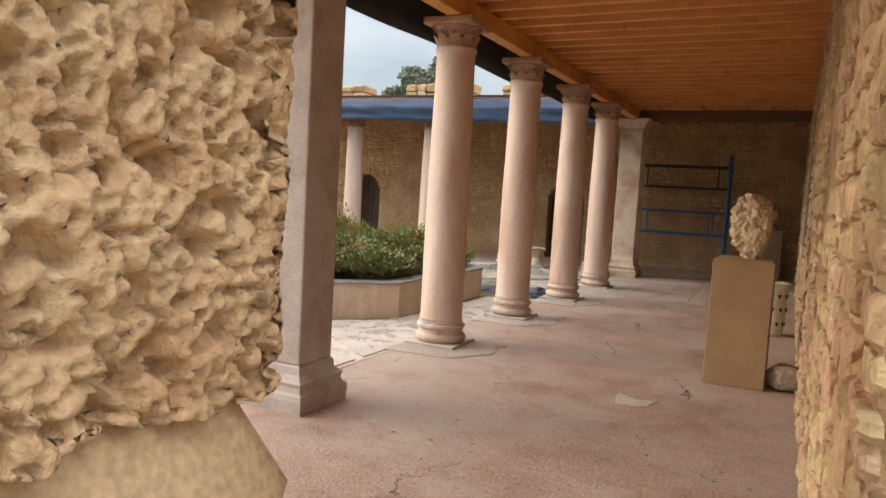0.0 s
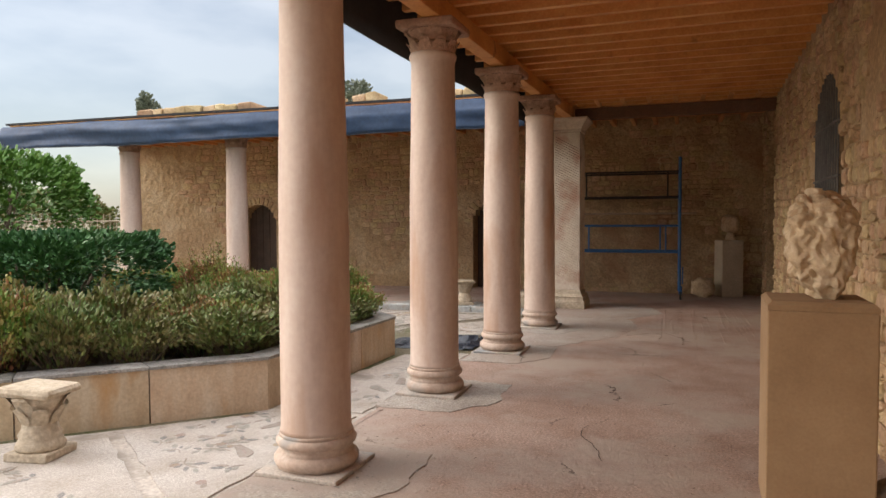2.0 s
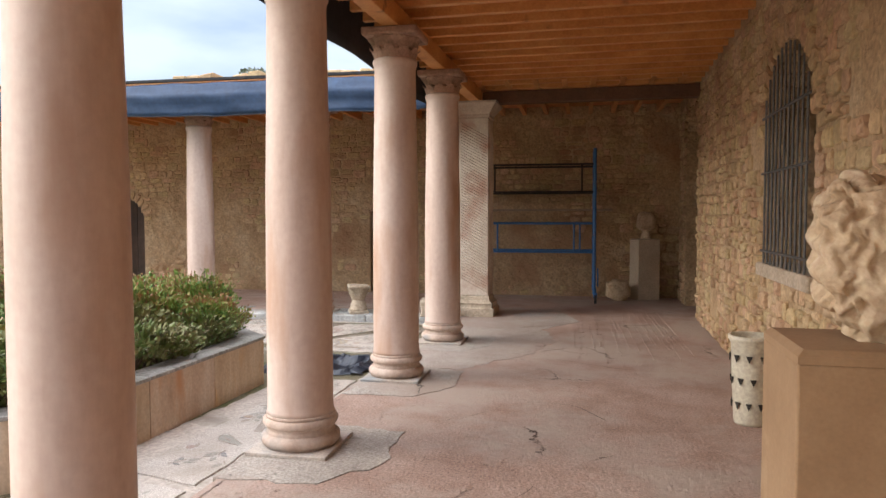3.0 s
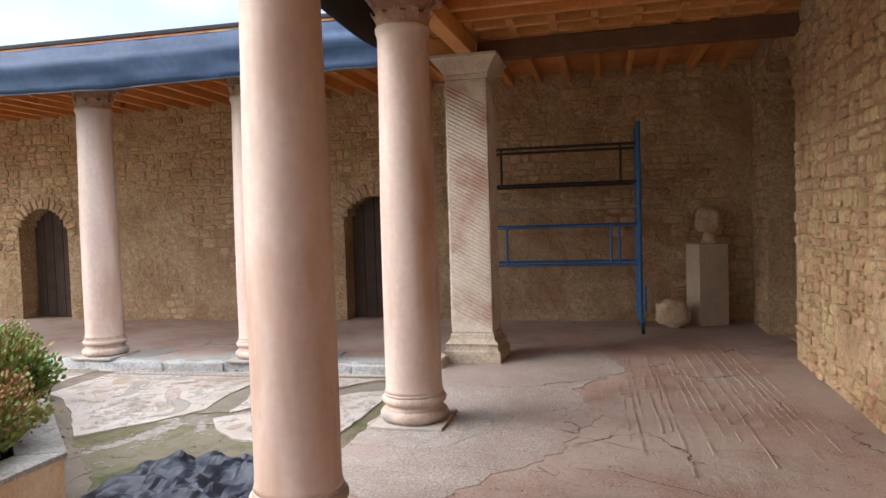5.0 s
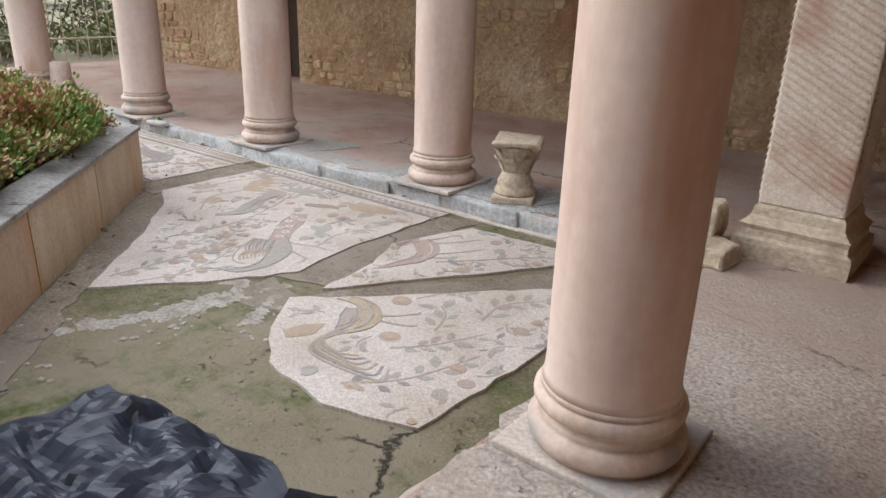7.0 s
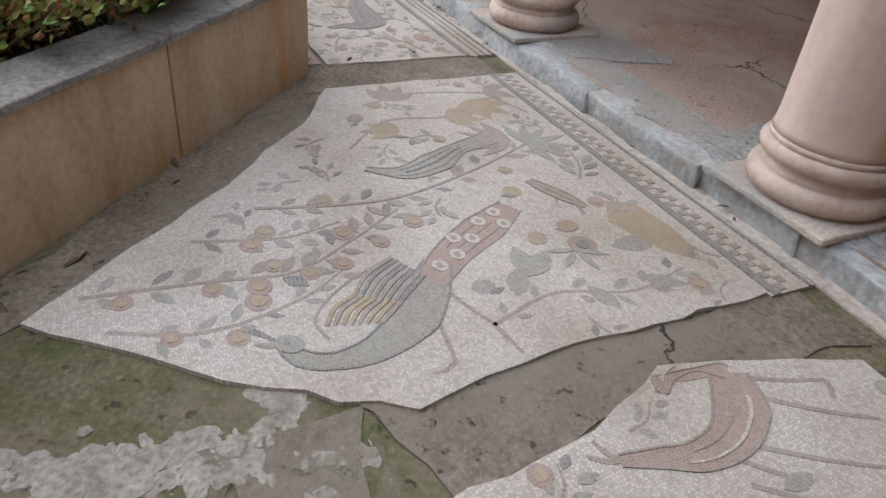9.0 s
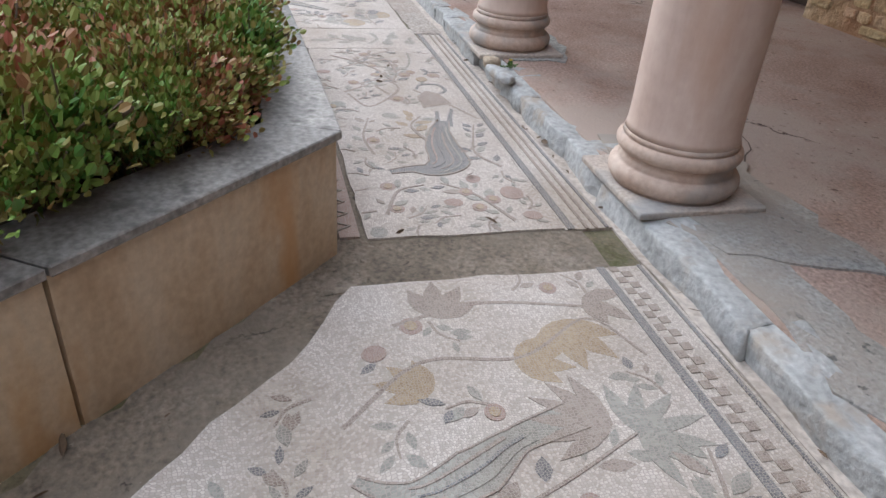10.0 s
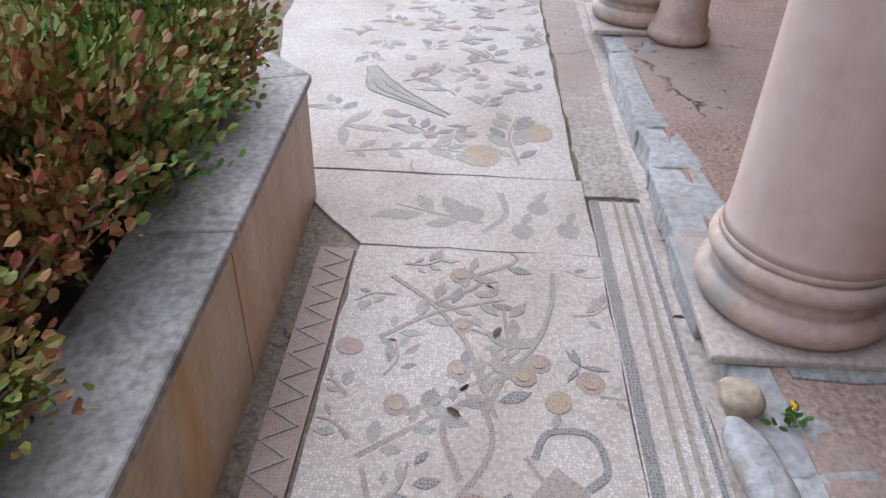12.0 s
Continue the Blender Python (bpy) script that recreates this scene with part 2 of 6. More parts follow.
M_KERB_FLAT = broken_floor("grey_cement_skim", [(0.27, 0.27, 0.25), (0.345, 0.345, 0.33), (0.42, 0.425, 0.415)], (0.36, 0.32, 0.275), 2.4, 1.3, 0.008)
M_SKIM = broken_floor("pale_cement_skim", [(0.31, 0.245, 0.205), (0.385, 0.325, 0.28), (0.45, 0.395, 0.35)], (0.37, 0.285, 0.235), 1.8, 0.7, 0.012)
M_LIME = material("crusty_lime", [(0.21, 0.185, 0.15), (0.31, 0.28, 0.24), (0.39, 0.36, 0.32)], 9, 0.95, 0.9, 55, 0.015, ((0.20, 0.165, 0.12), 11, 0.56), spots=0.7)
M_WEED = material("weed_leaf", [(0.05, 0.11, 0.02), (0.09, 0.17, 0.03)], 20, 0.6, 0.1, 60, 0.002)
M_PETAL = material("yellow_petal", [(0.75, 0.55, 0.02), (0.85, 0.68, 0.04)], 20, 0.6, 0.1, 60, 0.002)
M_PALE = material("pale_lime_floor", [(0.37, 0.315, 0.265), (0.48, 0.42, 0.365), (0.55, 0.49, 0.43)], 3.0, 0.9, 0.6, 40, 0.012, ((0.31, 0.265, 0.22), 2.4, 0.55), spots=0.6)
M_SLAB = material("ochre_marble_cladding", [(0.36, 0.235, 0.14), (0.48, 0.35, 0.235), (0.56, 0.46, 0.35)], 4.5, 0.5, 0.15, 40, 0.006, ((0.46, 0.23, 0.085), 3.2, 0.56), random_by="object", hue=0.04, spots=0.3, stretch=0.3)
M_CAP = material("grey_weathered_coping", [(0.17, 0.155, 0.14), (0.25, 0.235, 0.215), (0.36, 0.335, 0.30)], 3, 0.65, 0.4, 50, 0.006, ((0.13, 0.12, 0.108), 15, 0.55), random_by="object", hue=0.05, spots=0.85)
M_WOOD = material("varnished_pine", [(0.55, 0.215, 0.065), (0.68, 0.30, 0.10), (0.76, 0.38, 0.14)], 2.5, 0.5, 0.12, 40, 0.004, ((0.20, 0.06, 0.02), 3.5, 0.66), random_by="island", hue=0.035, spots=0.3)
M_DARKWOOD = material("dark_stained_beam", [(0.10, 0.05, 0.028), (0.17, 0.085, 0.045)], 4, 0.6, 0.2, 40, 0.005)
M_TARP = material("blue_grey_tarpaulin", [(0.018, 0.042, 0.095), (0.034, 0.07, 0.14)], 1.5, 0.6, 0.15, 14, 0.02, ((0.075, 0.10, 0.135), 0.8, 0.62))
M_SHEET = material("dark_plastic_sheet", [(0.012, 0.017, 0.03), (0.028, 0.036, 0.055)], 3, 0.4, 0.2, 20, 0.01)
M_BLACK = material("black_roofing_felt", [(0.012, 0.012, 0.014), (0.03, 0.03, 0.033)], 4, 0.8, 0.3, 20, 0.01)
M_BLUE = material("blue_painted_steel", [(0.022, 0.10, 0.28), (0.04, 0.16, 0.38)], 8, 0.45, 0.2, 60, 0.003, ((0.16, 0.09, 0.05), 9, 0.64))
M_STEEL = material("dark_steel", [(0.03, 0.027, 0.026), (0.07, 0.06, 0.055)], 10, 0.5, 0.2, 80, 0.003, metal=0.6)
M_IRON = material("grey_iron_bar", [(0.10, 0.095, 0.09), (0.18, 0.17, 0.16)], 10, 0.55, 0.2, 80, 0.003, metal=0.4)
M_PLANK = material("weathered_scaffold_plank", [(0.24, 0.17, 0.11), (0.36, 0.28, 0.20)], 5, 0.85, 0.4, 60, 0.006)
M_RUBBER = material("black_rubber", [(0.015, 0.015, 0.015), (0.035, 0.035, 0.035)], 10, 0.7, 0.1, 60, 0.003)
M_PED = material("ochre_rendered_pedestal", [(0.295, 0.18, 0.095), (0.385, 0.25, 0.14)], 3, 0.9, 0.25, 60, 0.006, ((0.50, 0.36, 0.22), 2.2, 0.62), spots=0.14)
M_PED2 = material("cream_rendered_pedestal", [(0.46, 0.375, 0.265), (0.58, 0.49, 0.365)], 3, 0.9, 0.25, 60, 0.006)
M_HEAD = material("weathered_limestone_carving", [(0.42, 0.285, 0.165), (0.57, 0.43, 0.28), (0.66, 0.53, 0.37)], 6, 0.92, 0.7, 35, 0.015, ((0.30, 0.19, 0.11), 5, 0.62))
M_PALESTONE = material("pale_carved_limestone", [(0.40, 0.315, 0.22), (0.55, 0.465, 0.36)], 6, 0.9, 0.7, 35, 0.015, ((0.33, 0.26, 0.19), 5, 0.58))
M_POT = material("glazed_cream_pot", [(0.50, 0.45, 0.34), (0.60, 0.55, 0.43)], 5, 0.4, 0.1, 40, 0.004)
# near-black that paints the shade inside rooms, gaps and holes
M_INNER_SHADE = material("painted_inner_shade", [(0.02, 0.017, 0.014), (0.04, 0.033, 0.027)], 4, 0.95, 0.2, 30, 0.01)
M_DOOR = material("old_brown_door", [(0.055, 0.035, 0.024), (0.10, 0.065, 0.045)], 6, 0.7, 0.3, 50, 0.006)
M_SOIL = material("dark_planter_soil", [(0.03, 0.022, 0.015), (0.08, 0.06, 0.04)], 8, 0.95, 0.8, 30, 0.02)
M_GROUND = material("dry_grass_earth", [(0.14, 0.12, 0.07), (0.22, 0.19, 0.12)], 0.6, 0.95, 0.5, 12, 0.03)
M_CRACK = material("dark_crack_dirt", [(0.07, 0.05, 0.04), (0.14, 0.10, 0.08)], 12, 0.95, 0.3, 60, 0.003)
M_BARK = material("shrub_bark", [(0.08, 0.055, 0.035), (0.16, 0.115, 0.075)], 12, 0.9, 0.5, 50, 0.01)
M_DRY = material("dry_brown_leaf", [(0.07, 0.045, 0.028), (0.15, 0.10, 0.06)], 20, 0.8, 0.2, 60, 0.003)


def leaf_material(name, stops):
    m = bpy.data.materials.new(name)
    m.use_nodes = True
    n, l = m.node_tree.nodes, m.node_tree.links
    p = n["Principled BSDF"]
    p.inputs["Roughness"].default_value = 0.5
    geo = n.new("ShaderNodeNewGeometry")
    big = n.new("ShaderNodeTexNoise")
    big.inputs["Scale"].default_value, big.inputs["Detail"].default_value = 1.9, 3
    l.new(geo.outputs["Position"], big.inputs[0])
    mm = n.new("ShaderNodeMath")
    mm.operation = "MULTIPLY_ADD"
    mm.inputs[1].default_value = 0.55
    l.new(geo.outputs["Random Per Island"], mm.inputs[0])
    sub = n.new("ShaderNodeMath")
    sub.operation = "MULTIPLY_ADD"
    sub.inputs[1].default_value, sub.inputs[2].default_value = 1.8, -0.60
    l.new(big.outputs[0], sub.inputs[0])
    l.new(sub.outputs[0], mm.inputs[2])
    cr = n.new("ShaderNodeValToRGB")
    for i, c in enumerate(stops):
        e = cr.color_ramp.elements[i] if i < 2 else cr.color_ramp.elements.new(0.5)
        e.position, e.color = i / (len(stops) - 1), (*c, 1)
    l.new(mm.outputs[0], cr.inputs[0])
    l.new(cr.outputs[0], p.inputs["Base Color"])
    p.inputs["Transmission Weight"].default_value = 0.0
    return m


M_LEAF_MIX = leaf_material("mixed_shrub_leaf", [(0.045, 0.13, 0.025), (0.11, 0.22, 0.035), (0.22, 0.25, 0.055), (0.30, 0.15, 0.05), (0.30, 0.075, 0.05)])
M_LEAF_OLIVE = leaf_material("olive_shrub_leaf", [(0.06, 0.12, 0.025), (0.12, 0.17, 0.04), (0.17, 0.19, 0.06), (0.20, 0.15, 0.06)])
M_LEAF_GREEN = leaf_material("dark_hedge_leaf", [(0.018, 0.07, 0.022), (0.035, 0.11, 0.03), (0.06, 0.15, 0.04)])
M_LEAF_BRIGHT = leaf_material("bright_hedge_leaf", [(0.05, 0.13, 0.02), (0.09, 0.20, 0.03), (0.14, 0.25, 0.05)])
# distance haze is mixed into this leaf colour, paler and greyer
M_LEAF_HAZED = leaf_material("hazed_far_tree_leaf", [(0.12, 0.145, 0.10), (0.18, 0.205, 0.145), (0.24, 0.26, 0.20)])

M_TES_WHITE = tessera("white_mosaic", (0.69, 0.635, 0.58), (0.46, 0.405, 0.355))
M_TES_GREY = tessera("grey_green_mosaic", (0.40, 0.39, 0.345), (0.265, 0.26, 0.23))
M_TES_DARK = tessera("dark_slate_mosaic", (0.25, 0.25, 0.255), (0.15, 0.152, 0.16))
M_TES_RED = tessera("rose_mosaic", (0.43, 0.31, 0.265), (0.33, 0.225, 0.19))
M_TES_OCHRE = tessera("ochre_mosaic", (0.47, 0.37, 0.24), (0.36, 0.26, 0.155))
M_TES_BROWN = tessera("brown_mosaic", (0.40, 0.335, 0.285), (0.28, 0.225, 0.19))


# ---- mesh helpers ----
def part(name, bm, mat, parent=None, label="", smooth=False):
    me = bpy.data.meshes.new(name)
    bm.normal_update()
    bm.to_mesh(me)
    bm.free()
    me.materials.append(mat)
    if smooth:
        me.polygons.foreach_set("use_smooth", [True] * len(me.polygons))
    ob = new(name, me)
    if parent:
        ob.parent = parent
    if label:
        ob["label"] = label
    return ob


def empty(name, m, label, category, group="", kind=""):
    ob = new(name)
    ob.empty_display_size = 0.1
    ob.matrix_basis = m
    return tagged(ob, label, category, group, kind)


def box(bm, x0, y0, z0, x1, y1, z1, bevel=0.0, m=None):
    r = bmesh.ops.create_cube(bm, size=1.0, matrix=Matrix.Translation(((x0 + x1) / 2, (y0 + y1) / 2, (z0 + z1) / 2)) @ Matrix.Diagonal((x1 - x0, y1 - y0, z1 - z0, 1)))
    vs = r["verts"]
    if bevel:
        es = list({e for v in vs for e in v.link_edges})
        rb = bmesh.ops.bevel(bm, geom=es, offset=bevel, segments=2, affect="EDGES", profile=0.5)
        vs = rb["verts"]
    if m is not None:
        bmesh.ops.transform(bm, matrix=m, verts=vs)
    return bm


def boxes(*specs, bevel=0.0):
    bm = bmesh.new()
    for s in specs:
        box(bm, *s, bevel=bevel)
    return bm


def lathe(profile, seg=40, wob=0.0):
    bm = bmesh.new()
    rings = []
    for r, z in profile:
        rings.append([bm.verts.new((r * math.cos(2 * math.pi * i / seg) * (1 + wob * noise.noise((i, z * 9, 1))),
                                    r * math.sin(2 * math.pi * i / seg) * (1 + wob * noise.noise((i, z * 9, 5))), z)) for i in range(seg)])
    for a, b in zip(rings, rings[1:]):
        for i in range(seg):
            bm.faces.new((a[i], a[(i + 1) % seg], b[(i + 1) % seg], b[i]))
    bm.faces.new(rings[0][::-1])
    bm.faces.new(rings[-1])
    return bm


def square_stack(profile):
    """Stack of square sections: (half width, z)."""
    bm = bmesh.new()
    rings = [[bm.verts.new((sx * h, sy * h, z)) for sx, sy in ((-1, -1), (1, -1), (1, 1), (-1, 1))] for h, z in profile]
    for a, b in zip(rings, rings[1:]):
        for i in range(4):
            bm.faces.new((a[i], a[(i + 1) % 4], b[(i + 1) % 4], b[i]))
    bm.faces.new(rings[0][::-1])
    bm.faces.new(rings[-1])
    return bm


def tube(bm, a, b, r, seg=8):
    a, b = Vector(a), Vector(b)
    d = b - a
    q = d.to_track_quat("Z", "Y").to_matrix().to_4x4()
    bmesh.ops.create_cone(bm, cap_ends=True, segments=seg, radius1=r, radius2=r, depth=d.length, matrix=Matrix.Translation((a + b) / 2) @ q)
    return bm


def lump(size, detail=3, rough=0.25, freq=1.6, seed=0.0, pits=0.0):
    """An irregular stone about the origin's base, size = full extents."""
    bm = bmesh.new()
    bmesh.ops.create_icosphere(bm, subdivisions=detail, radius=1.0)
    for v in bm.verts:
        p = v.co.copy()
        k = 1 + rough * noise.noise(p * freq + Vector((seed, seed * 2, 0))) + rough * 0.5 * noise.noise(p * freq * 3 + Vector((seed, 3, 1)))
        if pits:
            k -= pits * max(0.0, noise.noise(p * freq * 4 + Vector((7, seed, 2))) - 0.05)
        q = Vector([math.copysign(abs(c) ** 0.75, c) for c in p]) * k
        v.co = Vector((q.x * size[0] / 2, q.y * size[1] / 2, (q.z + 1) * size[2] / 2))
    lo = min(v.co.z for v in bm.verts)
    for v in bm.verts:
        v.co.z = max(v.co.z - lo - 0.03 * size[2], 0)
    return bm


def prism(points, z0, z1):
    bm = bmesh.new()
    a = [bm.verts.new((x, y, z0)) for x, y in points]
    b = [bm.verts.new((x, y, z1)) for x, y in points]
    k = len(points)
    for i in range(k):
        bm.faces.new((a[i], a[(i + 1) % k], b[(i + 1) % k], b[i]))
    bm.faces.new(b)
    bm.faces.new(a[::-1])
    bmesh.ops.recalc_face_normals(bm, faces=bm.faces)
    return bm


def rough_edge(points, step=0.12, amount=0.02, seed=0):
    """The polygon with its sides broken into short uneven lengths."""
    rng, out = random.Random(seed), []
    for (x0, y0), (x1, y1) in zip(points, points[1:] + points[:1]):
        k = max(1, int(math.hypot(x1 - x0, y1 - y0) / step))
        for i in range(k):
            f, j = i / k, (amount if i else 0)
            out.append((x0 + (x1 - x0) * f + rng.uniform(-j, j), y0 + (y1 - y0) * f + rng.uniform(-j, j)))
    return out


# ---- ground and floors ----
FLOOR_C, MOS = -0.115, -0.10
tagged(part("ground", boxes((-900, -900, -0.9, 900, 900, -0.16)), M_GROUND), "dry grassy earth around the ruin", "ground", kind="structure")
tagged(part("floor_courtyard", prism([(-16, 2.0), (-3.1, 2.0), (-2.85, 14.75), (-16, 14.75)], -0.3, FLOOR_C), M_EARTH), "mossy worn cement floor of the courtyard", "floor", kind="structure")
east_edge = rough_edge([(-3.32, 3.3), (-3.02, 14.5)], 0.25, 0.02, 3)
half = len(east_edge) // 2
gal = [(-6.0, -3.5), (0.9, -3.5), (0.9, 18.3), (-14.5, 18.3), (-14.5, 14.72), (-3.0, 14.72), (-3.3, 3.3), (-6.0, 3.3)]
tagged(part("floor_gallery", prism(gal, -0.3, 0.0), M_FLOOR), "pinkish rough mortar floor of the portico", "floor", kind="structure")
bm = bmesh.new()
N = 60
rowa, rowb = [], []
for i in range(N + 1):
    y = 3.3 + 11.3 * i / N
    x = -3.30 + 0.3 * i / N
    rowa.append(bm.verts.new((x + 0.05, y, 0.004)))
    rowb.append(bm.verts.new((x - 0.10 + 0.035 * noise.noise((y * 3, 0, 0)), y, MOS - 0.02)))
for i in range(N):
    bm.faces.new((rowa[i], rowa[i + 1], rowb[i + 1], rowb[i]))
tagged(part("trim_gallery_edge", bm, M_CONC), "broken cement edge of the portico floor", "trim", kind="structure")
# cement patches around the column feet and a worn pale path
rngp = random.Random(4)


def floor_patch(pts, mat, z, label, seed, amount=0.03):
    return tagged(part("floor_patch", prism(rough_edge(pts, 0.1, amount, seed), z - 0.03, z), mat), label, "floor patch", kind="structure")


for i, (x, y) in enumerate(((-2.97, 6.55), (-2.91, 8.6), (-2.82, 10.62), (-2.75, 12.66))):
    floor_patch([(x - 0.30, y - 0.62), (x + 0.34, y - 0.60), (x + 0.62, y - 0.2), (x + 0.60, y + 0.45), (x - 0.3, y + 0.55)], M_CONC, 0.006, "grey cement patch around a column foot", i)
floor_patch([(-3.05, 11.3), (-2.3, 11.1), (-1.7, 11.9), (-1.35, 12.9), (-1.6, 13.8), (-1.1, 14.6), (-1.4, 15.6), (-2.2, 16.0), (-3.1, 15.9), (-3.05, 14.4)], M_SKIM, 0.0035, "worn grey cement skim between column and pillar", 18, 0.05)
floor_patch([(-0.95, 5.45), (-0.72, 5.5), (-0.66, 5.72), (-0.80, 5.66), (-0.98, 5.76)], M_PALE, 0.005, "pale lime spill on the floor", 12, 0.02)
floor_patch([(-7.7, 14.72), (-3.2, 14.72), (-3.2, 15.0), (-5.0, 15.06), (-6.4, 14.98), (-7.6, 14.86)], M_KERB_FLAT, 0.004, "grey cement margin beside the kerb", 13, 0.05)
floor_patch([(-9.75, 14.78), (-9.0, 14.76), (-8.95, 15.1), (-9.3, 15.25), (-9.7, 15.2)], M_KERB_FLAT, 0.007, "grey cement patch around a column foot", 17, 0.04)
floor_patch([(-7.8, 14.8), (-6.7, 14.8), (-6.5, 15.3), (-7.7, 15.35)], M_KERB_FLAT, 0.009, "grey cement patch around a column foot", 15, 0.04)
floor_patch([(-5.8, 14.8), (-4.3, 14.8), (-4.3, 15.3), (-5.7, 15.35)], M_KERB_FLAT, 0.009, "grey cement patch around a column foot", 16, 0.04)


def crack(pts, w, label):
    """A narrow dark broken joint in the floor."""
    bm = bmesh.new()
    prev = None
    for i, (x, y) in enumerate(pts):
        a = bm.verts.new((x - w * (0.5 + 0.5 * abs(noise.noise((i * 1.7, x, 0)))), y - w * 0.3, 0.0065))
        b = bm.verts.new((x + w * (0.5 + 0.5 * abs(noise.noise((i * 1.3, y, 3)))), y + w * 0.3, 0.0065))
        if prev:
            bm.faces.new((prev[0], prev[1], b, a))
        prev = (a, b)
    tagged(part("floor_crack", bm, M_CRACK), label, "crack", kind="structure")


rc_ = random.Random(66)
for x0, y0, a0, n_ in ((-1.6, 12.4, 0.3, 16), (-0.9, 9.6, 1.9, 14), (-1.9, 14.2, -0.2, 14), (-0.6, 11.4, 2.6, 12), (-2.2, 9.3, 0.1, 8), (-1.3, 7.2, 2.2, 12), (-0.4, 12.9, 1.2, 10), (-2.3, 11.7, 0.0, 7), (-7.9, 15.6, 0.2, 12), (-5.6, 15.7, 2.8, 10), (-1.5, 4.6, 0.9, 10)):
    pts, a = [(x0, y0)], a0
    for _ in range(n_):
        a += rc_.uniform(-0.5, 0.5)
        pts.append((pts[-1][0] + 0.09 * math.cos(a), pts[-1][1] + 0.09 * math.sin(a)))
    crack(pts, 0.006, "thin dark crack in the mortar floor")


rg = random.Random(45)
bm = bmesh.new()
for i in range(26):
    x0 = -1.15 + i * 0.056 + rg.uniform(-0.012, 0.012)
    y0, y1 = rg.uniform(11.6, 13.2), rg.uniform(14.2, 16.2)
    if rg.random() < 0.2:
        continue
    for k in range(8):
        ya, yb = y0 + (y1 - y0) * k / 8, y0 + (y1 - y0) * (k + rg.uniform(0.5, 1.0)) / 8
        box(bm, x0 - 0.05 * k / 8, ya, -0.01, x0 + rg.uniform(0.01, 0.022) - 0.05 * k / 8, yb, rg.uniform(0.003, 0.009))
tagged(part("floor_combing", bm, M_FLOOR), "combed ridges in the grey cement floor", "floor", kind="structure")


# ---- walls ----
def wall_core(length, height, thick, openings, base=-0.3, wavy=0.0, start=0.0):
    """A wall along local y from start, face at x = 0, body on +x; openings (u0, u1, z0, spring, top)."""
    bm = bmesh.new()
    cuts = sorted({start, length, *[c for o in openings for c in np.linspace(o[0], o[1], 15)]})
    for a, b in zip(cuts, cuts[1:]):
        mid_u = (a + b) / 2
        o = next((o for o in openings if o[0] < mid_u < o[1]), None)
        top = height + wavy * noise.noise((mid_u * 1.3, 2, 0))
        if o is None:
            k = max(1, int((b - a) / 0.6)) if wavy else 1
            for i in range(k):
                a2, b2 = a + (b - a) * i / k, a + (b - a) * (i + 1) / k
                box(bm, 0, a2, base, thick, b2, height + wavy * noise.noise((a2 * 1.3, 2, 0)))
            continue
        u0, u1, z0, zs, zt = o
        w = (mid_u - (u0 + u1) / 2) / ((u1 - u0) / 2)
        arc = zs + (zt - zs) * math.sqrt(max(0, 1 - w * w))
        if z0 > base + 0.4:
            box(bm, 0, a, base, thick, b, z0)
        box(bm, 0, a, arc, thick, b, top)
    bmesh.ops.remove_doubles(bm, verts=bm.verts, dist=0.0005)
    return bm


EAST = pose(0.18, 0, 0, 0, 0, -1.63)          # face of the east wall, local y along it, local -x into the gallery
NORTH = pose(0.9, 17.87, 0, 0, 0, 90)         # local y runs west, local -x... turned below
NORTH = pose(0.9, 17.87, 0) @ Matrix(((0, -1, 0, 0), (1, 0, 0, 0), (0, 0, 1, 0), (0, 0, 0, 1)))
E_OPEN = [(9.36, 10.8, 1.12, 2.2, 2.86), (15.3, 16.75, -0.3, 2.75, 3.28)]
N_OPEN = [(5.2, 6.15, -0.3, 1.45, 1.93), (11.2, 12.2, -0.3, 1.42, 1.93)]
w_east = tagged(part("wall_east", wall_core(18.6, 3.75, 0.55, E_OPEN, start=1.6), M_MORTAR), "ochre rubble stone wall with an arched window", "wall", kind="structure")
w_east.matrix_basis = EAST
w_north = tagged(part("wall_north", wall_core(15.7, 3.75, 0.5, N_OPEN), M_MORTAR), "ochre rubble stone wall with arched doorways", "wall", kind="structure")
w_north.matrix_basis = NORTH
# plain walls that close the place
tagged(part("wall_room_beyond", boxes((0.85, 14.5, -0.3, 2.6, 14.7, 3.7), (0.85, 17.7, -0.3, 2.6, 17.9, 3.7), (2.6, 14.5, -0.3, 2.8, 17.9, 3.7), (0.85, 14.5, 3.7, 2.8, 17.9, 3.8), (0.85, 14.7, -0.3, 2.6, 17.7, 0.01)), M_MORTAR), "dim stone room behind the doorway", "wall", kind="structure")
# window room: its darkness comes from near-black wall colour
tagged(part("wall_window_room", boxes((0.95, 8.6, 0.0, 2.4, 8.7, 3.7), (0.95, 11.5, 0, 2.4, 11.6, 3.7), (2.4, 8.6, 0, 2.5, 11.6, 3.7), (0.95, 8.6, 3.7, 2.5, 11.6, 3.8), (0.95, 8.6, -0.2, 2.5, 11.6, 0.0)), M_INNER_SHADE), "room behind the window, its shade painted as near-black walls", "wall", kind="structure")
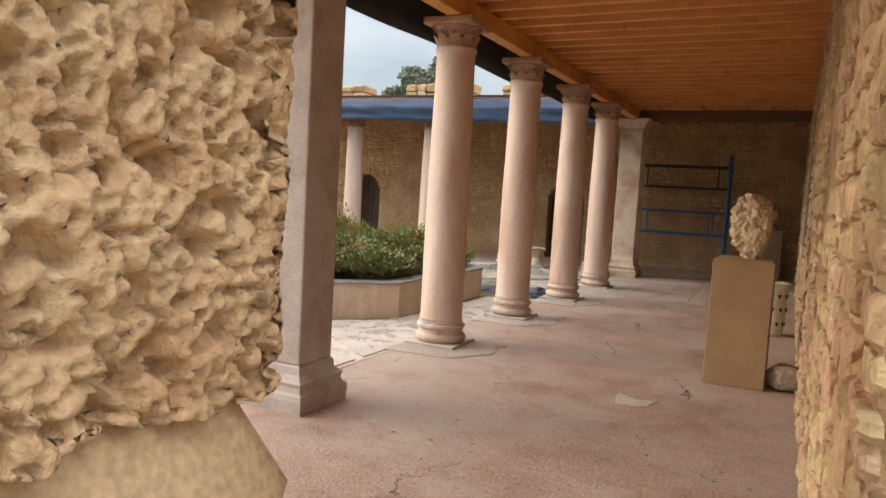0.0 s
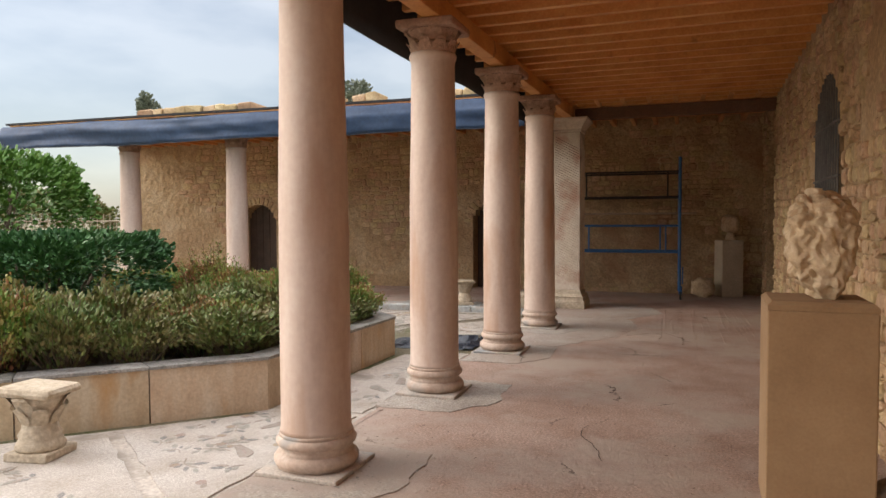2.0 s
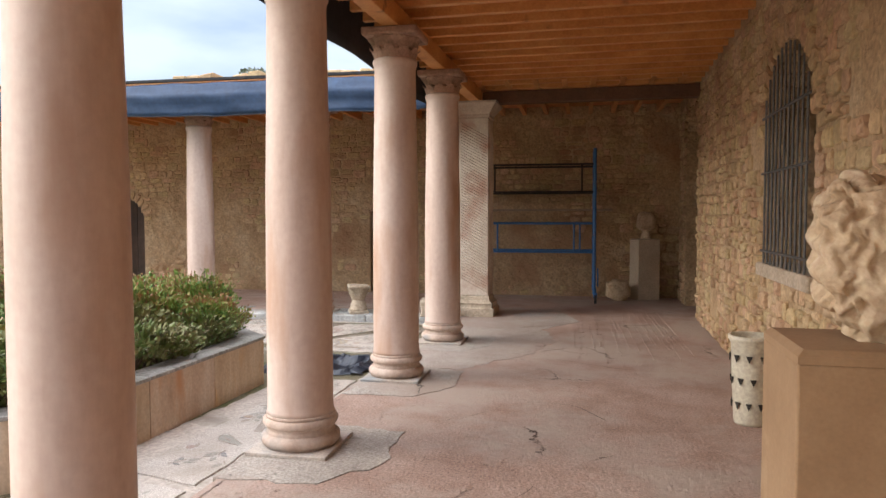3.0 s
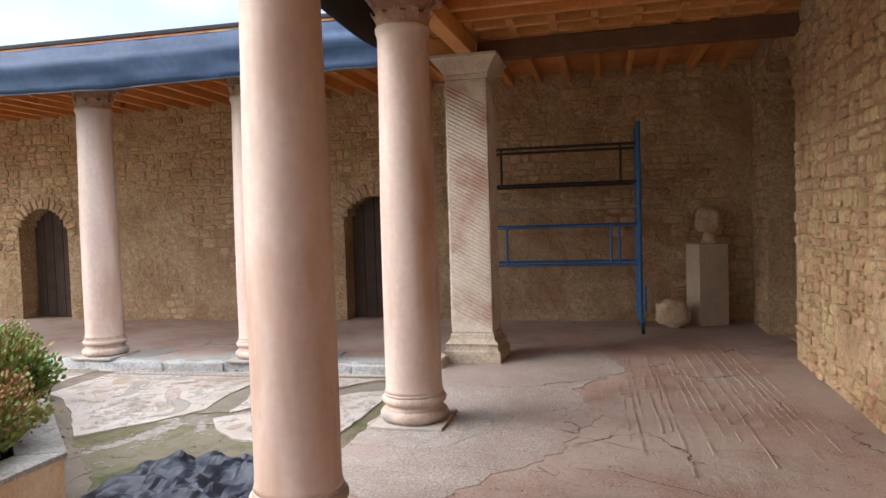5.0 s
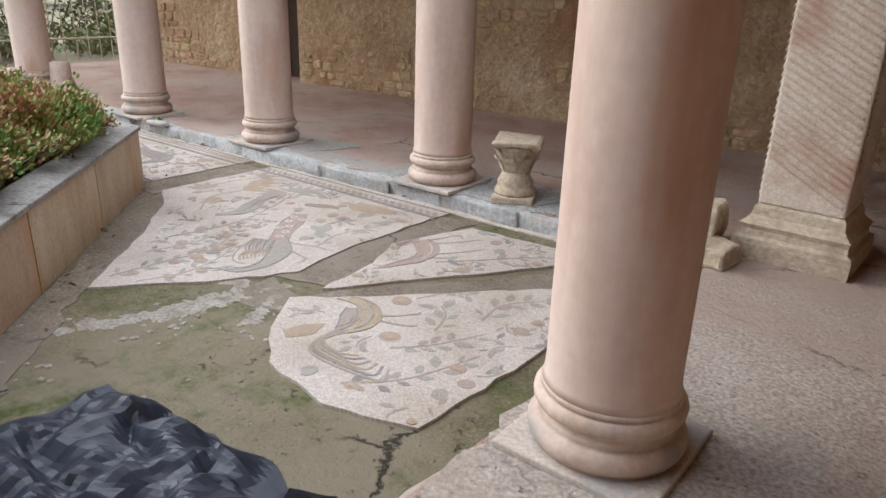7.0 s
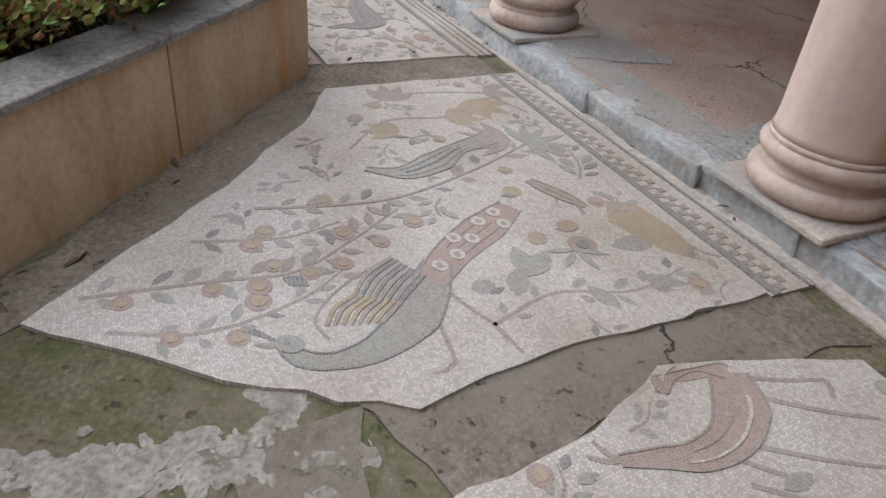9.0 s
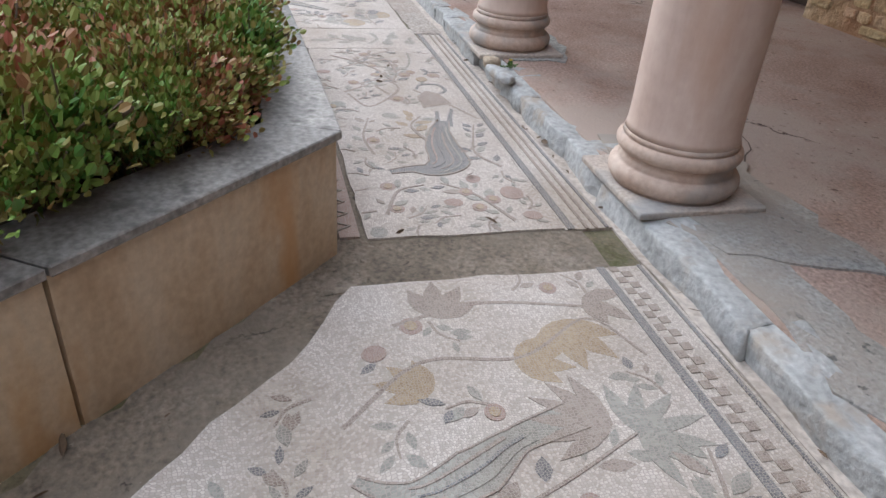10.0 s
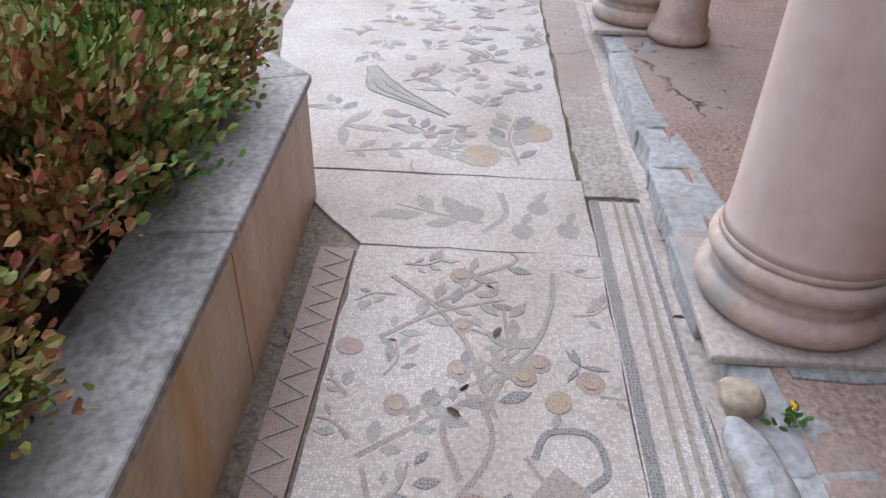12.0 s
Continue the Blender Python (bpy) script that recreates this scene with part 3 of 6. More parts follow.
# doors set deep inside the northern arches
for k, (u0, u1, *_) in enumerate(N_OPEN):
    d = empty("door_%d" % (k + 1), pose(0.9 - u1, 18.22, 0), "old dark brown plank door deep in its stone arch", "door", "arched doors", "structure")
    wd = u1 - u0
    for i in range(5):
        part("plank", boxes((0.02 + i * (wd - 0.04) / 5, 0, 0.0, 0.012 + (i + 1) * (wd - 0.04) / 5, 0.04, 2.0), bevel=0.004), M_DOOR, d)
    # added near-black sheet, painting the shade behind the planks
    part("back_panel", boxes((-0.1, 0.045, 0, wd + 0.1, 0.1, 2.1)), M_INNER_SHADE, d)

# window: iron grille and stone sill
win = empty("window_1", EAST @ pose(0, 9.36, 1.12), "arched window with an iron bar grille", "window", kind="structure")
part("window_sill", boxes((-0.06, -0.08, -0.1, 0.3, 1.52, 0.015), bevel=0.015), M_PALESTONE, win, "pale stone sill")
for i in range(11):
    u = 0.09 + i * 0.126
    w = (u - 0.72) / 0.72
    top = 1.08 + 0.66 * math.sqrt(max(0, 1 - w * w))
    bm = bmesh.new()
    tube(bm, (-0.03, u, 0), (-0.03, u, top), 0.009)
    part("bar", bm, M_IRON, win)
for z in (0.12, 0.78, 1.25):
    bm = bmesh.new()
    tube(bm, (-0.035, 0.0, z), (-0.035, 1.44, z), 0.011)
    part("cross_bar", bm, M_IRON, win)

# ---- roof of the east gallery ----
roof_east = empty("ceiling_east", EAST, "orange varnished pine joists and boards of the portico roof", "ceiling", kind="structure")
bm = bmesh.new()
for i in range(20):
    y0 = 0.9 + i * 0.72
    box(bm, -3.72, y0, 3.60, 0.0, y0 + 0.715, 3.625)
part("boards", bm, M_WOOD, roof_east)
for i in range(39):
    y0 = 1.0 + i * 0.365
    part("joist", boxes((-3.70, y0, 3.45, 0.0, y0 + 0.075, 3.598), bevel=0.006), M_WOOD, roof_east)
part("beam", boxes((-3.36, 0.9, 3.262, -3.20, 14.9, 3.448), bevel=0.01), M_WOOD, roof_east)
part("cross_beam", boxes((-3.2, 14.98, 3.25, 0.0, 15.16, 3.44), bevel=0.01), M_DARKWOOD, roof_east, "dark stained cross beam")
part("roofing_felt", boxes((-3.80, 0.85, 3.63, 0.5, 15.0, 3.68)), M_BLACK, roof_east, "black roofing felt")
bm = bmesh.new()
rows = []
for i in range(121):
    y = 0.85 + 13.6 * i / 120
    rows.append([bm.verts.new((-3.80 - 0.02 * j / 4 + 0.025 * noise.noise((y * 1.1, j * 0.6, 3)), y, 3.66 - 0.135 * j + (0.05 * noise.noise((y * 0.5, 7, 1)) if j == 4 else 0))) for j in range(5)])
for a, b in zip(rows, rows[1:]):
    for j in range(4):
        bm.faces.new((a[j], a[j + 1], b[j + 1], b[j]))
fl = part("felt_skirt", bm, M_BLACK, roof_east, "black felt hanging from the eave", True)
sol = fl.modifiers.new("thickness", "SOLIDIFY")
sol.thickness = 0.006
# mortar fillet where wall meets ceiling
tagged(part("trim_wall_head", boxes((-0.03, 0.9, 3.40, 0.0, 15.0, 3.61)), M_MORTAR), "mortar strip at the head of the wall", "trim", kind="structure").matrix_basis = EAST

# ---- roof of the north gallery ----
roof_north = empty("ceiling_north", pose(0, 0, 0), "orange pine joists and boards of the northern portico roof", "ceiling", kind="structure")
bm = bmesh.new()
for i in range(22):
    x0 = -14.7 + i * 0.72
    box(bm, x0, 14.32, 3.60, x0 + 0.715, 17.87, 3.625)
part("boards", bm, M_WOOD, roof_north)
for i in range(37):
    x0 = -14.5 + i * 0.41
    part("joist", boxes((x0, 14.34, 3.45, x0 + 0.075, 17.87, 3.598), bevel=0.006), M_WOOD, roof_north)
part("beam", boxes((-14.6, 14.80, 3.262, -2.6, 14.96, 3.448), bevel=0.01), M_WOOD, roof_north)
part("roofing_felt", boxes((-14.8, 14.30, 3.63, 1.2, 18.0, 3.67)), M_BLACK, roof_north, "black roofing felt")
bm = bmesh.new()
rows = []
for i in range(261):
    x = -14.9 + 11.6 * i / 260
    prof = []
    for j in range(15):
        if j < 7:
            y, z = 15.9 - 0.265 * j, 3.70 - 0.019 * j
        else:
            y, z = 14.27, 3.56 - 0.066 * (j - 7)
        f = 0.05 * noise.noise((x * 0.55 + z * 2.0, z * 5, 2)) + 0.03 * noise.noise((x * 2.2 + z * 5, z * 9, 4))
        if j >= 7:
            y += f - 0.06 * math.exp(-((j - 9.6 - 0.8 * noise.noise((x * 0.35, 6, 2))) / 1.1) ** 2)
            z += (j - 7) / 7 * (0.05 * noise.noise((x * 0.4, 9, 1)) + 0.02 * noise.noise((x * 2.5, 5, 1)))
        else:
            z += 0.8 * f + 0.03 * noise.noise((x * 0.3, 3, 3))
        prof.append(bm.verts.new((x, y, z)))
    rows.append(prof)
for a, b in zip(rows, rows[1:]):
    for j in range(14):
        bm.faces.new((a[j], b[j], b[j + 1], a[j + 1]))
rows_hem = [r[-1].co.copy() for r in rows[::3]]
tarp = tagged(part("tarpaulin", bm, M_TARP, smooth=True), "wrinkled blue-grey tarpaulin draped over the roof edge", "tarpaulin")
bm = bmesh.new()
for a, b in zip(rows_hem, rows_hem[1:]):
    tube(bm, a, b, 0.012, 6)
part("hem", bm, M_SHEET, tarp, "dark stitched hem")
sol = tarp.modifiers.new("thickness", "SOLIDIFY")
sol.thickness = 0.006


# ---- columns and pillars ----
def leaf_ring(bm, r, z0, z1, count, out, turn=0.0):
    for i in range(count):
        a = turn + 2 * math.pi * i / count
        wdt = math.pi / count * 0.85
        ring = []
        for rr, zz, ws in ((r, z0, 1), (r + out * 0.4, (z0 + z1) / 2, 0.95), (r + out, z1, 0.6), (r + out * 0.9, z1 - 0.02, 0.4), (r - 0.03, z1 - 0.03, 0.5)):
            ring.append([bm.verts.new((rr * math.cos(a + s * wdt * ws), rr * math.sin(a + s * wdt * ws), zz + (0.008 if s == 0 else 0))) for s in (-1, 0, 1)])
        for p, q in zip(ring, ring[1:]):
            for j in range(2):
                bm.faces.new((p[j], p[j + 1], q[j + 1], q[j]))


def slim(bm, k=0.875):
    for v in bm.verts:
        v.co.x *= k
        v.co.y *= k
    return bm


def column(x, y, top=3.26):
    c = empty("column", pose(x, y, 0), "rose marble column with moulded base and worn capital", "column", "portico columns")
    part("plinth", boxes((-0.275, -0.275, 0.0, 0.275, 0.275, 0.03), bevel=0.008), M_PLINTH, c, "thin square stone plinth")
    prof = [(0.275, 0.03)]
    for i in range(9):
        a = -math.pi / 2 + math.pi * i / 8
        prof.append((0.258 + 0.042 * math.cos(a), 0.078 + 0.042 * math.sin(a)))
    prof += [(0.262, 0.124), (0.252, 0.135), (0.250, 0.150), (0.258, 0.160)]
    for i in range(9):
        a = -math.pi / 2 + math.pi * i / 8
        prof.append((0.255 + 0.030 * math.cos(a), 0.192 + 0.030 * math.sin(a)))
    prof += [(0.262, 0.226), (0.258, 0.245)]
    part("base", slim(lathe(prof, 48, 0.006)), M_BASE, c, "worn moulded base", True)
    part("shaft", slim(lathe([(0.258, 0.245), (0.250, 0.27), (0.247, 0.33), (0.247, 1.0), (0.243, 1.7), (0.229, 2.3), (0.220, 2.90), (0.226, 2.93), (0.237, 2.95), (0.240, 2.975), (0.230, 2.995)], 48, 0.003)), M_COLUMN, c, "", True)
    bm = lathe([(0.222, 2.995), (0.232, 3.03), (0.236, 3.07), (0.222, 3.085), (0.228, 3.11), (0.25, 3.15), (0.268, 3.18), (0.25, 3.19)], 32, 0.03)
    leaf_ring(bm, 0.222, 3.0, 3.10, 10, 0.05)
    leaf_ring(bm, 0.228, 3.09, 3.185, 8, 0.065, 0.39)
    part("capital", slim(bm), M_CAPITAL, c, "carved leaf capital", False)
    bm = bmesh.new()
    box(bm, -0.28, -0.28, 3.185, 0.28, 0.28, top, bevel=0.02)
    for v in bm.verts:
        v.co += Vector((noise.noise(v.co * 9), noise.noise(v.co * 9 + Vector((4, 0, 0))), 0)) * 0.02
    part("abacus", slim(bm, 0.92), M_CAPITAL, c)
    return c


first = column(-2.985, 6.57)
for x, y in ((-2.925, 8.63), (-2.815, 10.71), (-2.745, 12.66), (-5.21, 14.88), (-7.245, 14.87), (-9.31, 14.84), (-11.95, 14.83)):
    copy_thing(first, pose(x, y, 0, 0, 0, random.Random(x).choice((0, 90, 180, 270)) * 1.0))


def grooved_face(bm, half_w, z0, z1, y, count, depth):
    """Diagonal tool grooves: slanted ribs standing proud of one face."""
    step = (z1 - z0) / count
    for i in range(count):
        z = z0 + i * step
        rise = half_w * 1.1
        a = [(-half_w, y, z), (half_w, y, z - rise), (half_w, y, z - rise + step * 0.5), (-half_w, y, z + step * 0.5)]
        if z - rise < z0 - 0.01 or z + step > z1:
            continue
        lo = [bm.verts.new(p) for p in a]
        mid_l = bm.verts.new((-half_w, y - depth, z + step * 0.25))
        mid_r = bm.verts.new((half_w, y - depth, z - rise + step * 0.25))
        bm.faces.new((lo[0], lo[1], mid_r, mid_l))
        bm.faces.new((mid_l, mid_r, lo[2], lo[3]))
    return bm


def pillar(x, y, shaft_mat, half_w, label, pitch, crown):
    p = empty("pillar", pose(x, y, 0, 0, 0, -1.5), label, "pillar")
    b = half_w
    part("base", square_stack([(b + 0.085, 0), (b + 0.09, 0.09), (b + 0.085, 0.125), (b + 0.06, 0.14), (b + 0.055, 0.175), (b + 0.065, 0.205), (b + 0.04, 0.225), (b + 0.018, 0.25), (b + 0.012, 0.30), (b, 0.315)]), M_GREY if not crown else M_PALESTONE, p, "moulded square base")
    bm = bmesh.new()
    box(bm, -b, -b, 0.315, b, b, 3.02, bevel=0.012)
    shaft = part("shaft", bm, shaft_mat, p)
    for k in range(4):
        g = grooved_face(bmesh.new(), b - 0.022, 0.36, 2.98, -b - 0.001, pitch, 0.013 if crown else 0.0014)
        bmesh.ops.transform(g, matrix=pose(0, 0, 0, 0, 0, 90 * k), verts=g.verts)
        part("tooling", g, shaft_mat, shaft, "diagonal chisel grooves")
    part("capital", square_stack([(b - 0.01, 3.02), (b + 0.015, 3.03), (b + 0.015, 3.06), (b + 0.01, 3.07), (b + 0.05, 3.13), (b + 0.12, 3.22), (b + 0.13, 3.23), (b + 0.13, 3.26)]), M_TOOLED if crown else M_GREY, p, "flared square capital")
    return p


pillar(-3.0, 4.10, M_GREY, 0.187, "grey square marble pillar with a moulded base", 110, False)
pillar(-2.69, 15.10, M_TOOLED, 0.225, "pale square pillar with diagonal chisel grooves", 60, True)

# the pitted pier by which the walk begins
bm = bmesh.new()
nu, nv = 240, 290
Lp, Dp, z0p, z1p = 1.35, 0.5, 1.16, 3.4
grid = []
for i in range(nu + 1):
    s = i / nu * (Lp + Dp)
    col = []
    for j in range(nv + 1):
        z = z0p + (z1p - z0p) * j / nv
        if s < Lp:
            px_, py_, nx, ny = -0.835, -0.2 + s, 1.0, 0.0
        else:
            px_, py_, nx, ny = -0.835 - (s - Lp), 1.15, 0.0, 1.0
        near = min(1.0, abs(s - Lp) / 0.08)
        c = Vector((s * 1.0, z, 0.3))
        h = 0.03 * noise.noise(c * 3) + 0.022 * noise.noise(c * 9)
        h -= 0.06 * min(1.0, max(0.0, noise.noise(c * 21 + Vector((3, 1, 7))) - 0.06) * 3.0)
        h -= 0.035 * min(1.0, max(0.0, noise.noise(c * 47 + Vector((1, 9, 2))) - 0.08) * 3.0)
        h += 0.008 * noise.noise(c * 60)
        h -= 0.05 * (1 - near) ** 2
        if j == 0:
            h -= 0.07
        col.append(bm.verts.new((px_ + nx * h, py_ + ny * h, z + (0.05 * noise.noise((s * 5, 1, 4)) + 0.03 * noise.noise((s * 14, 1, 4)) if j < 4 else 0))))
    grid.append(col)
for a, b in zip(grid, grid[1:]):
    for j in range(nv):
        bm.faces.new((a[j], b[j], b[j + 1], a[j + 1]))
pier = empty("stone_pier", pose(0, 0, 0), "pitted ochre stone pier on a smooth plastered foot", "pier")
part("pitted_facing", bm, M_ROCK, pier, "", True)
part("core", boxes((-1.5, -0.2, 0.5, -1.0, 1.05, 3.4)), M_ROCK, pier)
bm = bmesh.new()
box(bm, -1.5, -0.2, 0.0, -0.85, 1.10, 1.24, bevel=0.09)
bmesh.ops.subdivide_edges(bm, edges=[e for e in bm.edges if e.calc_length() > 0.3], cuts=5, use_grid_fill=True)
for v in bm.verts:
    f = v.co.z
    swell = 0.05 * math.exp(-((f - 0.93) / 0.16) ** 2) - 0.06 * max(0, f - 1.08) / 0.16
    v.co.x += swell * (1 if v.co.x > -1.2 else -1) + 0.02 * noise.noise(v.co * 4)
    v.co.y += swell * (1 if v.co.y > 0.5 else -1) + 0.02 * noise.noise(v.co * 4 + Vector((5, 0, 0)))
part("plaster_foot", bm, M_PLASTER, pier, "smooth worn plaster foot", True)

# ---- planter ----
OCT = [(-4.24, 7.98), (-4.16, 10.67), (-7.05, 13.48), (-9.95, 13.35), (-12.8, 10.6), (-12.8, 8.1), (-9.95, 5.35), (-7.0, 5.35)]
C0 = Vector((-8.5, 9.4))
ZT = 0.36


def inset(k):
    """The octagon moved inwards by k metres."""
    out, n_ = [], len(OCT)
    for i in range(n_):
        p0, p1, p2 = Vector(OCT[i - 1]), Vector(OCT[i]), Vector(OCT[(i + 1) % n_])
        d0, d1 = (p1 - p0).normalized(), (p2 - p1).normalized()
        n0, n1 = Vector((-d0.y, d0.x)), Vector((-d1.y, d1.x))
        bis = (n0 + n1).normalized()
        out.append(p1 + bis * (k / bis.dot(n0)))
    return out


planter = empty("planter", pose(0, 0, 0), "octagonal planter clad in ochre marble with grey coping", "planter")
o_face, o_back, o_in = inset(0.0), inset(0.03), inset(0.20)
c_out, c_in = inset(-0.018), inset(0.225)
for i in range(8):
    j = (i + 1) % 8
    side = (o_face[j] - o_face[i])
    cnt = max(2, round(side.length / 0.92))
    for k in range(cnt):
        def q(pts, f):
            return tuple(pts[i].lerp(pts[j], f))
        g = 0.0015
        f0, f1 = k / cnt + (g if k else 0), (k + 1) / cnt - (g if k < cnt - 1 else 0)
        part("slab", prism([q(o_face, f0), q(o_face, f1), q(o_back, f1), q(o_back, f0)], -0.14, ZT - 0.03), M_SLAB, planter)
        f0, f1 = k / cnt + (0.001 if k else 0), (k + 1) / cnt - (0.001 if k < cnt - 1 else 0)
        bm = prism([q(c_out, f0), q(c_out, f1), q(c_in, f1), q(c_in, f0)], ZT - 0.03, ZT)
        bmesh.ops.bevel(bm, geom=[e for e in bm.edges], offset=0.004, segments=1, affect="EDGES")
        part("coping", bm, M_CAP, planter)
    part("core_wall", prism([tuple(o_back[i]), tuple(o_back[j]), tuple(o_in[j]), tuple(o_in[i])], -0.14, ZT - 0.031), M_CONC, planter)
part("soil", prism([tuple(p) for p in o_in], -0.12, 0.26), M_SOIL, planter, "dark soil")


def leaves(count, place, size, spread=0.5, seed=0, ratio=0.62):
    """Small folded leaves; place(rng) gives a point and an outward direction."""
    rng = random.Random(seed)
    vs, fs = [], []
    for _ in range(count):
        p, d = place(rng)
        d = (d + Vector((rng.uniform(-1, 1), rng.uniform(-1, 1), rng.uniform(-0.6, 1))) * spread).normalized()
        s = d.cross(Vector((rng.uniform(-1, 1), rng.uniform(-1, 1), rng.uniform(-1, 1)))).normalized()
        u = s.cross(d)
        L = size * rng.uniform(0.6, 1.25)
        w = L * ratio * 0.5
        k = len(vs)
        vs += [p, p + d * L * 0.35 + s * w + u * w * 0.35, p + d * L * 0.8 + s * w * 0.8 + u * w * 0.3, p + d * L, p + d * L * 0.8 - s * w * 0.8 + u * w * 0.3, p + d * L * 0.35 - s * w + u * w * 0.35]
        fs += [(k, k + 1, k + 2, k + 3), (k, k + 3, k + 4, k + 5)]
    return vs, fs


def leaf_part(name, vs, fs, mat, parent, label=""):
    me = bpy.data.meshes.new(name)
    me.from_pydata([tuple(v) for v in vs], [], fs)
    me.materials.append(mat)
    ob = new(name, me)
    ob.parent = parent
    if label:
        ob["label"] = label
    return ob


def shrub(m, rad, height, count, size, mat, label, seed, sprigs=26):
    """A low loose shrub: woody stems that fan out, leaves clustered along many twigs."""
    rng = random.Random(seed)
    ob = empty("shrub", m, label, "shrub", "planter shrubs")
    bm = bmesh.new()
    twigs = []
    for i in range(sprigs):
        a, r = rng.uniform(0, 6.283), rad * math.sqrt(rng.random())
        tip = Vector((r * math.cos(a), r * math.sin(a), height * rng.uniform(0.55, 1.12) * (1 - 0.35 * (r / rad) ** 2)))
        root = Vector((tip.x * 0.25, tip.y * 0.25, 0))
        mid_p = root.lerp(tip, 0.55) + Vector((rng.uniform(-1, 1), rng.uniform(-1, 1), 0.3)) * 0.05
        tube(bm, root, mid_p, 0.006, 5)
        tube(bm, mid_p, tip, 0.0035, 4)
        twigs.append((root, mid_p, tip))
        for _ in range(3):
            t2 = mid_p + Vector((rng.gauss(0, 0.5), rng.gauss(0, 0.5), rng.uniform(0.2, 1))).normalized() * rng.uniform(0.1, 0.22)
            tube(bm, mid_p, t2, 0.0025, 4)
            twigs.append((mid_p, mid_p.lerp(t2, 0.5), t2))
    part("branching", bm, M_BARK, ob)

    def place(r):
        a, b, c = twigs[r.randrange(len(twigs))]
        f = r.random() ** 0.6
        p = a.lerp(b, f * 2) if f < 0.5 else b.lerp(c, f * 2 - 1)
        p = p + Vector((r.gauss(0, 1), r.gauss(0, 1), r.gauss(0, 0.8))) * 0.028
        p.z = max(p.z, 0.01)
        return p, Vector((p.x, p.y, 0.25)).normalized() * 0.7 + (c - a).normalized() * 0.5
    vs, fs = leaves(count, place, size, 0.8, seed + 1)
    leaf_part("foliage", vs, fs, mat, ob)
    return ob


LOW = "low loose shrub with small green and reddish leaves"
protos = [shrub(pose(-7.6, 12.98, 0.26), 0.42, 0.42, 8200, 0.029, M_LEAF_MIX, LOW, 21, 34), shrub(pose(-8.35, 12.93, 0.26), 0.42, 0.46, 8200, 0.029, M_LEAF_MIX, LOW, 22, 34),
          shrub(pose(-5.1, 8.2, 0.26), 0.45, 0.50, 3000, 0.042, M_LEAF_OLIVE, "low olive-green shrub with small leaves", 23, 34)]
rng = random.Random(8)
inner = inset(0.45)
spots = [p.copy() for p in inner]
for i in range(8):
    j = (i + 1) % 8
    L = (inner[j] - inner[i]).length
    for k in range(round(L / 0.55)):
        p = inner[i].lerp(inner[j], (k + 0.5) / round(L / 0.55))
        if min((p - Vector(s)).length for s in ((-7.6, 12.98), (-8.35, 12.93), (-5.1, 8.2))) > 0.35:
            spots.append(p)
for k in (0.95, 1.55):
    ring = inset(k)
    for i in range(8):
        j = (i + 1) % 8
        for s in range(5 if k < 1.5 else 4):
            spots.append(ring[i].lerp(ring[j], (s + 0.5) / (5 if k < 1.5 else 4)))
for p in spots:
    east = p.y < 10.2
    src = protos[2] if east and rng.random() < 0.75 else protos[rng.randrange(2)]
    sc = rng.uniform(0.85, 1.2)
    c = copy_thing(src, pose(p.x + rng.uniform(-0.07, 0.07), p.y + rng.uniform(-0.07, 0.07), 0.26, 0, 0, rng.uniform(0, 360)))
    far = min(1.0, max(0.0, (p - Vector((-4.2, 9.0))).length - 0.9) / 2.5)
    c.scale = (sc, sc, sc * rng.uniform(0.8, 1.15) * (1.0 + 0.55 * far * (1 if p.y < 11.5 else 0)))


def hedge(m, sx, sy, sz, count, size, mat, label, seed, power=0.55):
    """A clipped rounded bush: leaves over an uneven shell around stems."""
    ob = empty("hedge_bush", m, label, "bush")
    bm = bmesh.new()
    r0 = random.Random(seed)
    for _ in range(14):
        e = Vector((r0.uniform(-0.8, 0.8) * sx / 2, r0.uniform(-0.8, 0.8) * sy / 2, sz * r0.uniform(0.55, 0.85)))
        tube(bm, (e.x * 0.3, e.y * 0.3, 0), e, 0.016, 6)
    part("branching", bm, M_BARK, ob)

    def place(r):
        d = Vector((r.gauss(0, 1), r.gauss(0, 1), r.gauss(0, 1))).normalized()
        s = Vector([math.copysign(abs(c) ** power, c) for c in d])
        k = (1 + 0.16 * noise.noise(d * 2.5 + Vector((seed, 0, 0))) + 0.10 * noise.noise(d * 7)) * (1 - 0.28 * r.random() ** 2)
        return Vector((s.x * sx / 2 * k, s.y * sy / 2 * k, max(0.02, sz / 2 + s.z * sz / 2 * k))), d
    vs, fs = leaves(count, place, size, 0.7, seed)
    leaf_part("foliage", vs, fs, mat, ob)
    return ob


hedge(pose(-8.5, 9.6, 0.26), 2.6, 2.4, 1.15, 15000, 0.075, M_LEAF_GREEN, "dense dark green clipped bush in the planter", 31)
hedge(pose(-9.6, 8.0, 0.26), 2.2, 2.2, 1.1, 9000, 0.075, M_LEAF_GREEN, "dense dark green clipped bush in the planter", 33)
hedge(pose(-10.4, 10.2, 0.26), 2.3, 2.3, 2.3, 15000, 0.09, M_LEAF_BRIGHT, "tall bright green bush in the planter", 35)
hedge(pose(-14.2, 9.4, -0.12), 2.4, 3.0, 2.3, 12000, 0.10, M_LEAF_BRIGHT, "tall bright green bush beyond the planter", 36)
hedge(pose(-14.8, 6.0, -0.12), 2.4, 3.0, 2.2, 9000, 0.10, M_LEAF_BRIGHT, "tall bright green bush beyond the planter", 37)
